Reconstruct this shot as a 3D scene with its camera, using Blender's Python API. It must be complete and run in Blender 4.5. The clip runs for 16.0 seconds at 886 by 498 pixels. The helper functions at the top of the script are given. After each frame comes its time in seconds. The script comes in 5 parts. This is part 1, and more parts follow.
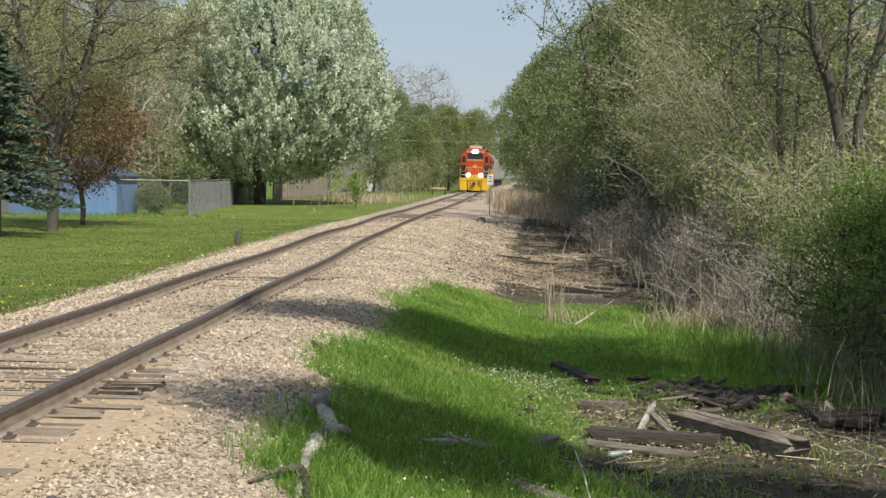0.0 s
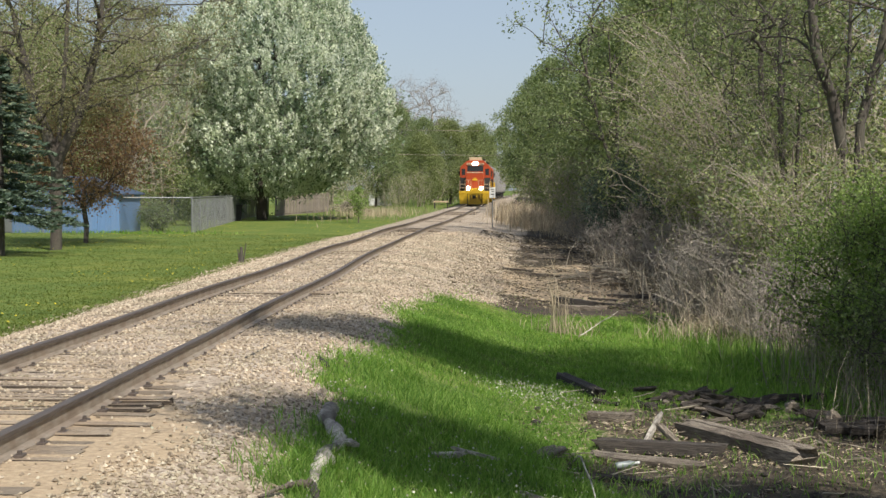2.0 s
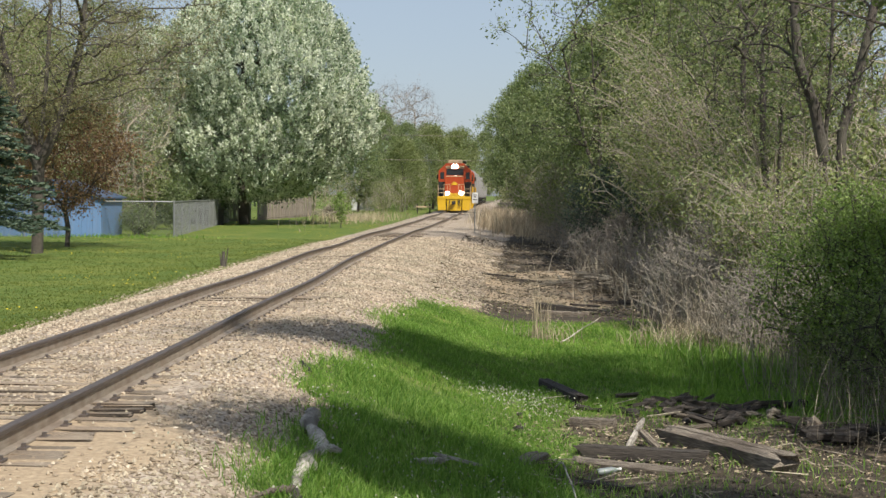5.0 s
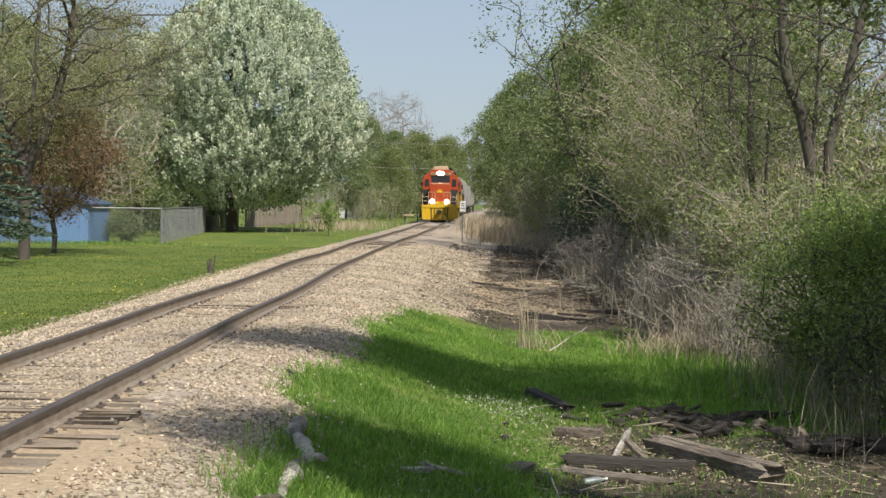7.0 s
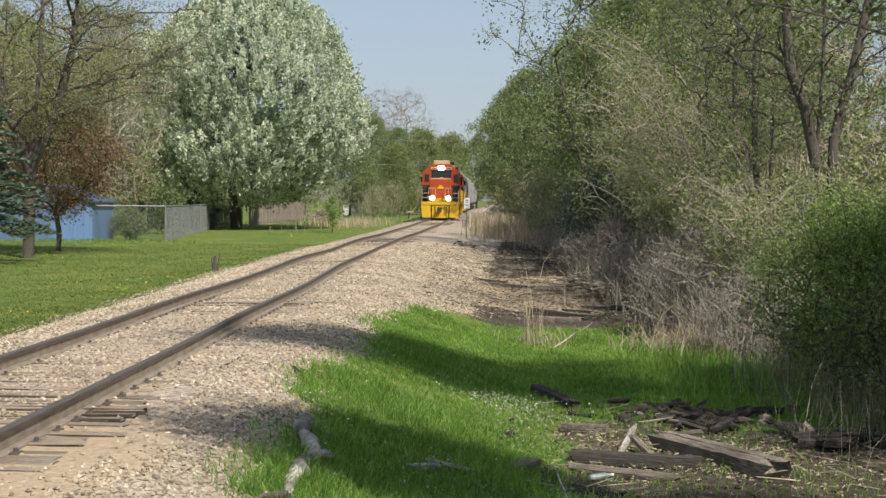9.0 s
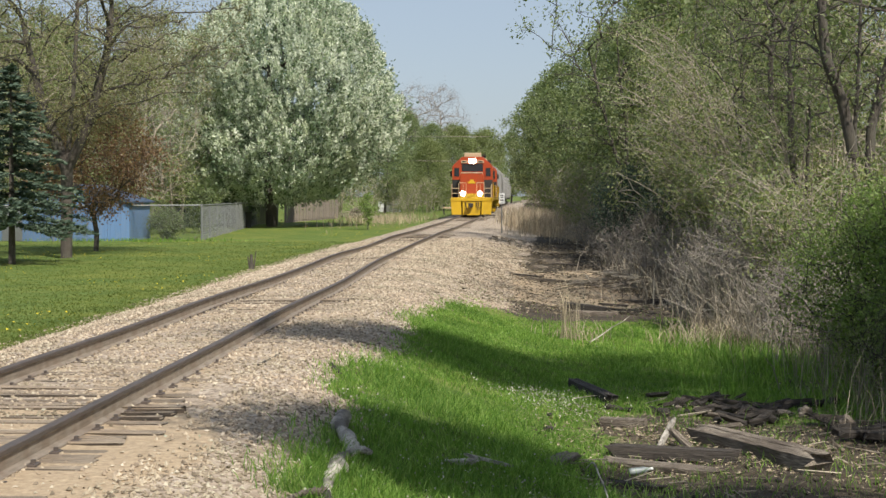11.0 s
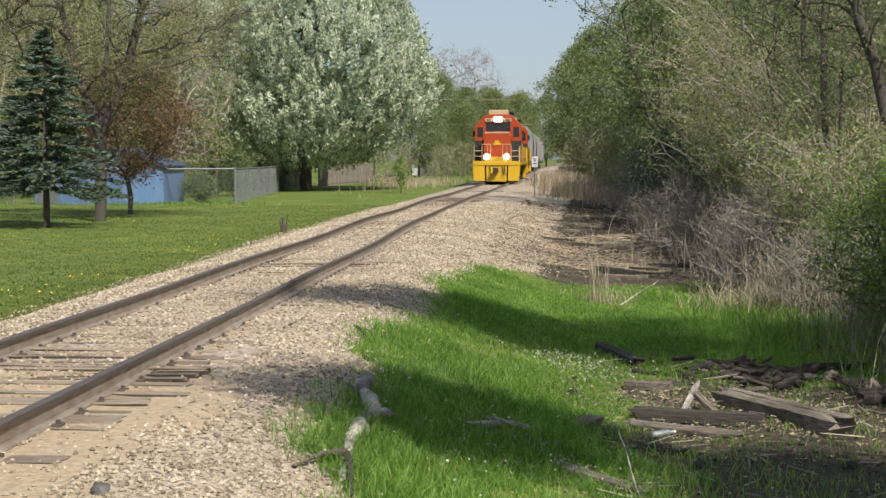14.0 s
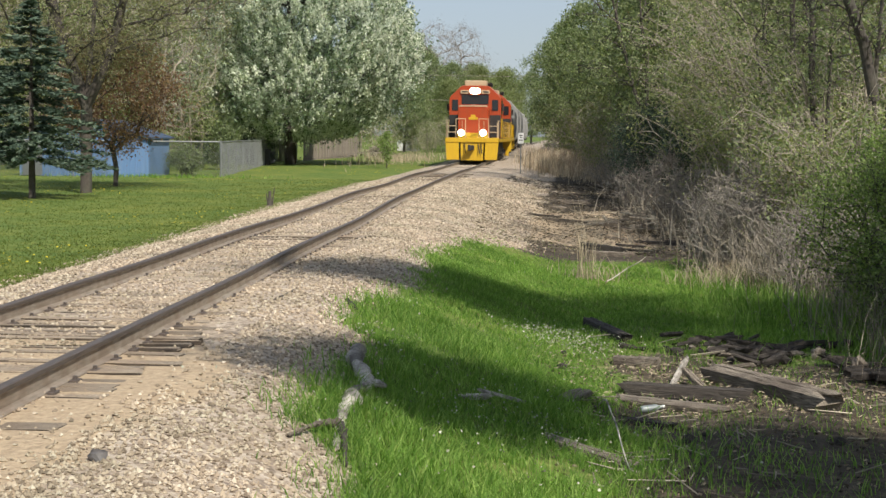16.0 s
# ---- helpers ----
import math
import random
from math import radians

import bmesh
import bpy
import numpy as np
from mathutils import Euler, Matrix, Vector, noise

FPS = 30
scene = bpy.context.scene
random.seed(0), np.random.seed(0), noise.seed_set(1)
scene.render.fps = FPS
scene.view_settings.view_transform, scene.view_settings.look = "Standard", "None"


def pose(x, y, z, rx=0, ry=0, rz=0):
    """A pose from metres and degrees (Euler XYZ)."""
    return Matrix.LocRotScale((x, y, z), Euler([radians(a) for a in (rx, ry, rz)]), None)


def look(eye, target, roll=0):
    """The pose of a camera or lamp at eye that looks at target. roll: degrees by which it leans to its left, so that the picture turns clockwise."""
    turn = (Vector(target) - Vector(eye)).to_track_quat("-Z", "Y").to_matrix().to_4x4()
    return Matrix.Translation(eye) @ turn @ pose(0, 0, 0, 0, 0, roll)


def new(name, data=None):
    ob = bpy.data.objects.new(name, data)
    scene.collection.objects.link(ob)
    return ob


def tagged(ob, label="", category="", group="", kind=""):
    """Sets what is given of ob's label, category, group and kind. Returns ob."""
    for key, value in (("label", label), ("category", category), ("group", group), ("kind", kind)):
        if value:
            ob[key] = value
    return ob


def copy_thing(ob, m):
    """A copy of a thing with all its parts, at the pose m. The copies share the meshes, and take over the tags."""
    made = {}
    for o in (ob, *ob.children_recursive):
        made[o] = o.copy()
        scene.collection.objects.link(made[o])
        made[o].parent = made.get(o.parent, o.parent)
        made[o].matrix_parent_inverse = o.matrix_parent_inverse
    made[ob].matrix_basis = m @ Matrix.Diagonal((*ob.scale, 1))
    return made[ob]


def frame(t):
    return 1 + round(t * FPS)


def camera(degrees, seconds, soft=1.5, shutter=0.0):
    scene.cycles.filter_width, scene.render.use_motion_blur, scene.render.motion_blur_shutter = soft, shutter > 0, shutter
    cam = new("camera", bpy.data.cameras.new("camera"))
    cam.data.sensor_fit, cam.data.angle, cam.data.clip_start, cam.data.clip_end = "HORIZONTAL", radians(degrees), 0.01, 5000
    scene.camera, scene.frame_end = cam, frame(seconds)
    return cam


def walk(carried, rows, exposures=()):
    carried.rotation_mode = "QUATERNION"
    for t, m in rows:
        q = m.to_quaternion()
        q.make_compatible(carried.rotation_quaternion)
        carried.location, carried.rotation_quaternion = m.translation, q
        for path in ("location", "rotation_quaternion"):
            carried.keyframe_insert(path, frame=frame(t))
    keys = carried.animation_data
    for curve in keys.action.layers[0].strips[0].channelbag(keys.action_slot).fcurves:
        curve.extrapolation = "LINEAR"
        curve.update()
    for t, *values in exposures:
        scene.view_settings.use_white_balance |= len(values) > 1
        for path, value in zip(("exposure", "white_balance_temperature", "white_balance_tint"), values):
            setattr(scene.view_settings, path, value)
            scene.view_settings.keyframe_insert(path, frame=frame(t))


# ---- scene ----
cam = camera(33.57, 16.0, soft=1.5)
walk(cam, [
    (0, pose(0.023, 0.048, 1.642, 87.151, -0.997, 2.454)),
    (0.5, pose(0.019, 0.004, 1.650, 87.030, -0.816, 2.592)),
    (1, pose(0.020, 0.012, 1.645, 87.190, -0.349, 2.600)),
    (1.5, pose(0.015, -0.001, 1.648, 87.506, -0.191, 2.633)),
    (2, pose(0.001, 0.009, 1.644, 87.674, -0.225, 2.521)),
    (2.5, pose(-0.004, -0.003, 1.654, 87.541, -0.211, 2.639)),
    (3, pose(0.002, -0.013, 1.651, 87.694, -0.170, 2.834)),
    (3.5, pose(-0.000, 0.000, 1.650, 87.643, 0.000, 2.884)),
    (4, pose(-0.001, -0.005, 1.650, 87.785, -0.129, 2.661)),
    (6.5, pose(-0.015, 0.037, 1.649, 87.946, -0.729, 1.008)),
    (7, pose(-0.007, 0.008, 1.656, 88.206, -0.843, 1.364)),
    (7.5, pose(-0.020, 0.028, 1.652, 88.808, -0.840, 1.091)),
    (8, pose(-0.018, 0.008, 1.656, 88.804, -0.723, 0.894)),
    (8.5, pose(-0.019, 0.015, 1.648, 88.517, -0.617, 1.055)),
    (9, pose(-0.021, 0.009, 1.652, 88.080, -0.649, 1.506)),
    (9.5, pose(-0.024, -0.007, 1.655, 87.941, -0.474, 2.118)),
    (9.7, pose(-0.022, 0.006, 1.656, 87.982, -0.296, 2.510)),
    (11.8, pose(-0.026, 0.032, 1.639, 87.669, 0.164, 2.848)),
    (12, pose(-0.023, 0.024, 1.638, 87.583, 0.240, 2.674)),
    (12.5, pose(-0.005, 0.013, 1.641, 87.481, 0.234, 2.613)),
    (13, pose(0.022, 0.016, 1.643, 87.244, 0.114, 3.198)),
    (13.5, pose(0.052, 0.004, 1.643, 86.731, 0.079, 3.920)),
    (14, pose(0.085, -0.022, 1.650, 86.489, 0.107, 4.228)),
    (14.5, pose(0.043, -0.024, 1.643, 86.486, 0.624, 3.623)),
    (15, pose(0.002, -0.053, 1.612, 85.766, 1.059, 3.367)),
    (15.5, pose(0.003, -0.099, 1.622, 85.688, -0.042, 3.722)),
    (16, pose(0.005, -0.053, 1.624, 85.561, -0.537, 3.627)),
], exposures=[(0, 0.45), (16, 0.45)])

# ---- light ----
SUN = Vector((0.46, -0.70, 0.86)).normalized()
sun = new("sun", bpy.data.lights.new("sun", "SUN"))
sun.data.energy, sun.data.angle, sun.data.color = 4.3, radians(0.6), (1.0, 0.94, 0.84)
sun.matrix_world = look(SUN * 100, (0, 0, 0))
world = bpy.data.worlds.new("world")
scene.world = world
world.use_nodes = True
sky = world.node_tree.nodes.new("ShaderNodeTexSky")
sky.sky_type, sky.sun_disc = "NISHITA", False
sky.sun_elevation = math.asin(SUN.z)
sky.sun_rotation = math.atan2(SUN.x, SUN.y)
sky.air_density, sky.dust_density, sky.ozone_density = 1.0, 1.1, 1.5
background = world.node_tree.nodes["Background"]
veil = world.node_tree.nodes.new("ShaderNodeMix")
veil.data_type = "RGBA"
veil.inputs[0].default_value = 0.6
veil.inputs[7].default_value = (4.3, 4.95, 6.0, 1)
world.node_tree.links.new(sky.outputs[0], veil.inputs[6])
world.node_tree.links.new(veil.outputs[2], background.inputs[0])
background.inputs[1].default_value = 0.08


# ---- materials ----
def node_mat(name, build):
    m = bpy.data.materials.new(name)
    m.use_nodes = True
    nt = m.node_tree
    bsdf = nt.nodes["Principled BSDF"]
    build(nt, bsdf)
    return m


def ramp(nt, fac, stops):
    r = nt.nodes.new("ShaderNodeValToRGB")
    els = r.color_ramp.elements
    while len(els) < len(stops):
        els.new(0.5)
    for e, (p, c) in zip(els, stops):
        e.position, e.color = p, (*c, 1)
    nt.links.new(fac, r.inputs[0])
    return r.outputs[0]


def noise_fac(nt, scale, detail=4, rough=0.6, stretch=None, coord="Object"):
    tc = nt.nodes.new("ShaderNodeTexCoord")
    out = tc.outputs[coord]
    if stretch:
        mp = nt.nodes.new("ShaderNodeMapping")
        mp.inputs["Scale"].default_value = stretch
        nt.links.new(out, mp.inputs[0])
        out = mp.outputs[0]
    n = nt.nodes.new("ShaderNodeTexNoise")
    n.inputs["Scale"].default_value, n.inputs["Detail"].default_value, n.inputs["Roughness"].default_value = scale, detail, rough
    nt.links.new(out, n.inputs[0])
    return n.outputs[0]


def blend(nt, fac, a, b, mode="MIX"):
    x = nt.nodes.new("ShaderNodeMix")
    x.data_type, x.blend_type = "RGBA", mode
    for sock, v in ((x.inputs[0], fac), (x.inputs[6], a), (x.inputs[7], b)):
        if isinstance(v, (int, float)):
            sock.default_value = v
        elif isinstance(v, tuple):
            sock.default_value = (*v, 1)
        else:
            nt.links.new(v, sock)
    return x.outputs[2]


def bump(nt, bsdf, height, strength=0.4, dist=0.02):
    b = nt.nodes.new("ShaderNodeBump")
    b.inputs["Strength"].default_value, b.inputs["Distance"].default_value = strength, dist
    nt.links.new(height, b.inputs["Height"])
    nt.links.new(b.outputs[0], bsdf.inputs["Normal"])


def grained(name, dark, light, scale=8.0, rough=0.8, metal=0.0, stretch=None, bump_amount=0.4, dist=0.01, stain=(0.5, 0.5, 0.5), stain_amount=0.25, random_amount=0.0):
    """Two scales of variation (grain and stains) over a base colour."""
    def build(nt, bsdf):
        fine = noise_fac(nt, scale, 6, 0.65, stretch)
        big = noise_fac(nt, scale * 0.13, 3, 0.5)
        col = ramp(nt, fine, [(0.3, dark), (0.7, light)])
        big_r = ramp(nt, big, [(0.42, (0, 0, 0)), (0.62, (1, 1, 1))])
        mul = nt.nodes.new("ShaderNodeMath")
        mul.operation = "MULTIPLY"
        nt.links.new(big_r, mul.inputs[0])
        mul.inputs[1].default_value = stain_amount
        col = blend(nt, mul.outputs[0], col, stain)
        if random_amount:
            oi = nt.nodes.new("ShaderNodeObjectInfo")
            hsv = nt.nodes.new("ShaderNodeHueSaturation")
            mr = nt.nodes.new("ShaderNodeMapRange")
            mr.inputs[3].default_value, mr.inputs[4].default_value = 1 - random_amount, 1 + random_amount
            nt.links.new(oi.outputs["Random"], mr.inputs[0])
            nt.links.new(mr.outputs[0], hsv.inputs["Value"])
            nt.links.new(col, hsv.inputs["Color"])
            col = hsv.outputs[0]
        nt.links.new(col, bsdf.inputs["Base Color"])
        bsdf.inputs["Roughness"].default_value, bsdf.inputs["Metallic"].default_value = rough, metal
        bump(nt, bsdf, fine, bump_amount, dist)
    return node_mat(name, build)


def island(name, stops, rough=0.7, translucent=0.0, back=None, fine=0.0):
    """Loose small pieces (leaves, stones, blades): colour by piece."""
    def build(nt, bsdf):
        geo = nt.nodes.new("ShaderNodeNewGeometry")
        col = ramp(nt, geo.outputs["Random Per Island"], stops)
        big = ramp(nt, noise_fac(nt, 0.7, 3), [(0.35, (0.75, 0.78, 0.72)), (0.65, (1.12, 1.1, 1.05))])
        col = blend(nt, 1.0, col, big, "MULTIPLY")
        nt.links.new(col, bsdf.inputs["Base Color"])
        bsdf.inputs["Roughness"].default_value = rough
        bsdf.inputs["Specular IOR Level"].default_value = 0.25
        if translucent:
            tr = nt.nodes.new("ShaderNodeBsdfTranslucent")
            tint = blend(nt, 1.0, col, back or (1.2, 1.3, 0.6), "MULTIPLY")
            nt.links.new(tint, tr.inputs[0])
            mx = nt.nodes.new("ShaderNodeMixShader")
            mx.inputs[0].default_value = translucent
            nt.links.new(bsdf.outputs[0], mx.inputs[1])
            nt.links.new(tr.outputs[0], mx.inputs[2])
            nt.links.new(mx.outputs[0], nt.nodes["Material Output"].inputs[0])
    return node_mat(name, build)


def paint(name, colour, rough=0.45, dirt=(0.12, 0.1, 0.08), dirt_amount=0.3, metal=0.0, streak=True):
    def build(nt, bsdf):
        s = noise_fac(nt, 2.2, 5, 0.6, (3, 3, 0.5) if streak else None)
        f = ramp(nt, s, [(0.45, (0, 0, 0)), (0.75, (dirt_amount,) * 3)])
        fine = ramp(nt, noise_fac(nt, 30, 4), [(0.3, tuple(c * 0.85 for c in colour)), (0.7, colour)])
        nt.links.new(blend(nt, f, fine, dirt), bsdf.inputs["Base Color"])
        bsdf.inputs["Roughness"].default_value, bsdf.inputs["Metallic"].default_value = rough, metal
    return node_mat(name, build)


def glow(name, colour, strength):
    def build(nt, bsdf):
        bsdf.inputs["Base Color"].default_value = (*colour, 1)
        bsdf.inputs["Emission Color"].default_value = (*colour, 1)
        bsdf.inputs["Emission Strength"].default_value = strength
    return node_mat(name, build)


def ground_build(nt, bsdf):
    def att(name):
        a = nt.nodes.new("ShaderNodeAttribute")
        a.attribute_name = name
        return a.outputs["Fac"]

    def mask(name, scale, spread=0.5):
        n = noise_fac(nt, scale, 5, 0.65)
        add = nt.nodes.new("ShaderNodeMath")
        add.operation = "MULTIPLY_ADD"
        nt.links.new(n, add.inputs[0])
        add.inputs[1].default_value = spread
        nt.links.new(att(name), add.inputs[2])
        return ramp(nt, add.outputs[0], [(0.5 + spread * 0.5 - 0.06, (0, 0, 0)), (0.5 + spread * 0.5 + 0.06, (1, 1, 1))])
    vor = nt.nodes.new("ShaderNodeTexVoronoi")
    vor.inputs["Scale"].default_value = 24
    tc = nt.nodes.new("ShaderNodeTexCoord")
    nt.links.new(tc.outputs["Object"], vor.inputs[0])
    stone = ramp(nt, vor.outputs["Color"], [(0.1, (0.19, 0.15, 0.115)), (0.5, (0.39, 0.32, 0.25)), (0.9, (0.54, 0.465, 0.38))])
    stone = blend(nt, ramp(nt, noise_fac(nt, 0.9, 4), [(0.45, (0, 0, 0)), (0.7, (0.45, 0.45, 0.45))]), stone, (0.26, 0.2, 0.14))
    lawn = ramp(nt, noise_fac(nt, 9, 8, 0.75), [(0.34, (0.045, 0.08, 0.018)), (0.5, (0.11, 0.16, 0.036)), (0.66, (0.22, 0.26, 0.075))])
    lawn = blend(nt, ramp(nt, noise_fac(nt, 0.35, 4, 0.6), [(0.4, (0, 0, 0)), (0.68, (0.6, 0.6, 0.6))]), lawn, (0.25, 0.245, 0.055))
    lawn = blend(nt, ramp(nt, noise_fac(nt, 2.6, 5, 0.7, (0.5, 1.6, 1)), [(0.42, (0, 0, 0)), (0.62, (0.75, 0.75, 0.75))]), lawn, (0.06, 0.115, 0.018))
    mulch = ramp(nt, noise_fac(nt, 11, 8, 0.75), [(0.3, (0.022, 0.018, 0.014)), (0.5, (0.075, 0.06, 0.043)), (0.72, (0.23, 0.185, 0.125))])
    mulch = blend(nt, ramp(nt, noise_fac(nt, 1.3, 4, 0.6), [(0.42, (0, 0, 0)), (0.6, (0.8, 0.8, 0.8))]), mulch, (0.05, 0.042, 0.034))
    sand = ramp(nt, noise_fac(nt, 16, 6, 0.7), [(0.3, (0.30, 0.225, 0.15)), (0.7, (0.52, 0.41, 0.28))])
    col = blend(nt, mask("mulch", 2.2, 0.6), lawn, mulch)
    col = blend(nt, mask("gravel", 3.0, 0.5), col, stone)
    col = blend(nt, mask("sand", 2.0, 0.6), col, sand)
    nt.links.new(col, bsdf.inputs["Base Color"])
    bsdf.inputs["Roughness"].default_value = 0.92
    bsdf.inputs["Specular IOR Level"].default_value = 0.2
    h = blend(nt, 0.5, noise_fac(nt, 22, 6, 0.7), vor.outputs["Distance"])
    bump(nt, bsdf, h, 0.7, 0.035)


GROUND = node_mat("ground_cover", ground_build)
STEEL = grained("rail_steel", (0.21, 0.175, 0.14), (0.38, 0.325, 0.265), 40, 0.55, 0.25, (1, 0.1, 1), 0.15, 0.002, (0.16, 0.10, 0.065), 0.4)
SHINE = grained("dark_rail_head", (0.065, 0.054, 0.048), (0.13, 0.11, 0.098), 60, 0.55, 0.25, (1, 0.05, 1), 0.05, 0.001, (0.14, 0.10, 0.08), 0.3)
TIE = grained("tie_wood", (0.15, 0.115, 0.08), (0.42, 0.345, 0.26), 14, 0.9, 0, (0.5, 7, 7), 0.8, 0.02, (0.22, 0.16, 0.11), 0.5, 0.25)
# old dark wood, with the shade of the gaps between boards in its colour
TIE_SIDE = grained("rotten_shaded_tie_side", (0.025, 0.02, 0.016), (0.10, 0.078, 0.058), 16, 0.95, 0, (0.5, 7, 7), 0.9, 0.03, (0.16, 0.12, 0.085), 0.35, 0.25)
OLDWOOD = grained("weathered_timber", (0.065, 0.052, 0.04), (0.46, 0.39, 0.31), 10, 0.92, 0, (0.6, 7, 7), 1.0, 0.035, (0.075, 0.055, 0.042), 0.7, 0.2)
DARKWOOD = grained("charred_timber", (0.018, 0.015, 0.013), (0.085, 0.07, 0.058), 12, 0.95, 0, (0.6, 6, 6), 0.9, 0.03, (0.05, 0.045, 0.04), 0.4, 0.3)
PALEWOOD = grained("bleached_wood", (0.30, 0.265, 0.22), (0.74, 0.69, 0.61), 24, 0.85, 0, (1, 1, 3), 0.9, 0.03, (0.07, 0.058, 0.048), 0.8)
BARK = grained("bark", (0.04, 0.033, 0.028), (0.125, 0.105, 0.088), 16, 0.95, 0, (3, 3, 0.7), 0.9, 0.03, (0.10, 0.10, 0.07), 0.4)
BARK_PALE = grained("pale_bark", (0.27, 0.23, 0.18), (0.54, 0.47, 0.38), 16, 0.95, 0, (3, 3, 0.7), 0.7, 0.02, (0.14, 0.12, 0.09), 0.4)
BARK_GREY = grained("grey_brush_bark", (0.20, 0.175, 0.15), (0.47, 0.42, 0.355), 20, 0.95, 0, (3, 3, 0.7), 0.5, 0.01, (0.10, 0.085, 0.075), 0.5)
DRY = island("dry_stalks", [(0.0, (0.26, 0.21, 0.155)), (0.5, (0.47, 0.385, 0.29)), (1.0, (0.64, 0.54, 0.42))], 0.85, 0.2, (1, 0.95, 0.85))
GREYSTALK = island("grey_dead_stems", [(0.0, (0.13, 0.11, 0.09)), (0.6, (0.31, 0.265, 0.215)), (1.0, (0.50, 0.44, 0.36))], 0.9)
GRASS = island("tall_grass", [(0.0, (0.10, 0.195, 0.038)), (0.6, (0.20, 0.345, 0.07)), (1.0, (0.37, 0.48, 0.15))], 0.6, 0.5, (1.1, 1.25, 0.65))
LAWNBLADE = island("lawn_blade", [(0.0, (0.095, 0.135, 0.03)), (0.6, (0.14, 0.18, 0.042)), (1.0, (0.20, 0.225, 0.065))], 0.6, 0.35, (1.1, 1.15, 0.6))
STONE = island("ballast_stone", [(0.0, (0.16, 0.125, 0.095)), (0.45, (0.37, 0.30, 0.23)), (0.85, (0.48, 0.405, 0.32)), (1.0, (0.60, 0.53, 0.44))], 0.9)
WHITEBIT = island("white_petals", [(0.0, (0.26, 0.25, 0.19)), (1.0, (0.58, 0.57, 0.48))], 0.7)
YELLOWBIT = island("dandelion_yellow", [(0.0, (0.55, 0.45, 0.03)), (1.0, (0.75, 0.62, 0.05))], 0.7)
CHIP = island("wood_litter", [(0.0, (0.045, 0.037, 0.03)), (0.6, (0.14, 0.11, 0.078)), (1.0, (0.42, 0.345, 0.25))], 0.9)
LEAF_PEAR = island("pear_leaf", [(0.0, (0.13, 0.19, 0.125)), (0.6, (0.235, 0.305, 0.20)), (1.0, (0.36, 0.43, 0.31))], 0.6, 0.4, (1.05, 1.15, 0.8))
BLOSSOM = island("pear_blossom", [(0.0, (0.58, 0.63, 0.50)), (0.5, (0.74, 0.78, 0.67)), (1.0, (0.86, 0.88, 0.82))], 0.7, 0.4, (1, 1.02, 0.95))
LEAF_GREEN = island("spring_leaf", [(0.0, (0.12, 0.16, 0.085)), (0.6, (0.225, 0.275, 0.15)), (1.0, (0.39, 0.43, 0.27))], 0.55, 0.5)
LEAF_BRIGHT = island("bright_spring_leaf", [(0.0, (0.15, 0.23, 0.07)), (0.6, (0.26, 0.36, 0.12)), (1.0, (0.40, 0.48, 0.20))], 0.55, 0.45)
LEAF_FAR = island("far_spring_leaf", [(0.0, (0.15, 0.185, 0.075)), (0.6, (0.23, 0.265, 0.12)), (1.0, (0.32, 0.345, 0.18))], 0.6, 0.4)
LEAF_OLIVE = island("olive_bud", [(0.0, (0.18, 0.20, 0.09)), (0.5, (0.30, 0.33, 0.155)), (1.0, (0.46, 0.48, 0.26))], 0.65, 0.42)
LEAF_MAPLE = island("maple_bud", [(0.0, (0.16, 0.15, 0.085)), (0.5, (0.255, 0.245, 0.135)), (1.0, (0.37, 0.36, 0.21))], 0.65, 0.4, (1.1, 1.1, 0.75))
LEAF_RED = island("reddish_leaf", [(0.0, (0.16, 0.095, 0.07)), (0.5, (0.27, 0.17, 0.11)), (1.0, (0.34, 0.25, 0.12))], 0.6, 0.35, (1.2, 0.95, 0.7))
NEEDLE = island("spruce_needles", [(0.0, (0.045, 0.075, 0.055)), (0.6, (0.085, 0.125, 0.095)), (1.0, (0.16, 0.20, 0.14))], 0.7, 0.1)
BARE = island("bare_twigs", [(0.0, (0.13, 0.11, 0.10)), (1.0, (0.27, 0.235, 0.22))], 0.9)
BLUE = paint("blue_metal", (0.13, 0.235, 0.42), 0.55, (0.2, 0.24, 0.3), 0.45)
BLUE_DARK = paint("dark_blue_roof", (0.05, 0.085, 0.15), 0.6)
GALV = paint("galvanised_steel", (0.25, 0.26, 0.26), 0.5, (0.2, 0.18, 0.16), 0.3, 0.5)
FENCEWOOD = grained("fence_wood", (0.16, 0.13, 0.11), (0.31, 0.26, 0.22), 9, 0.9, 0, (5, 5, 0.5), 0.5, 0.01, (0.2, 0.16, 0.13), 0.4, 0.15)
GREYWOOD = grained("grey_fence_wood", (0.25, 0.245, 0.235), (0.43, 0.42, 0.40), 9, 0.9, 0, (5, 5, 0.5), 0.5, 0.01, (0.2, 0.19, 0.17), 0.4, 0.15)
WHITE = paint("white_paint", (0.74, 0.74, 0.72), 0.5, (0.35, 0.3, 0.25), 0.25)
BLACK = paint("black_underframe", (0.02, 0.019, 0.018), 0.7, (0.09, 0.075, 0.06), 0.5, 0, False)
ORANGE = paint("orange_paint", (0.38, 0.052, 0.012), 0.38, (0.2, 0.07, 0.03), 0.35)
RED_ROOF = paint("red_orange_roof", (0.32, 0.042, 0.012), 0.5, (0.15, 0.07, 0.05), 0.4)
YELLOW = paint("yellow_paint", (0.60, 0.37, 0.018), 0.4, (0.3, 0.17, 0.03), 0.35)
CREAM = paint("cream_paint", (0.52, 0.38, 0.24), 0.5)
HOPPER = paint("hopper_grey", (0.27, 0.265, 0.255), 0.55, (0.2, 0.17, 0.14), 0.45)
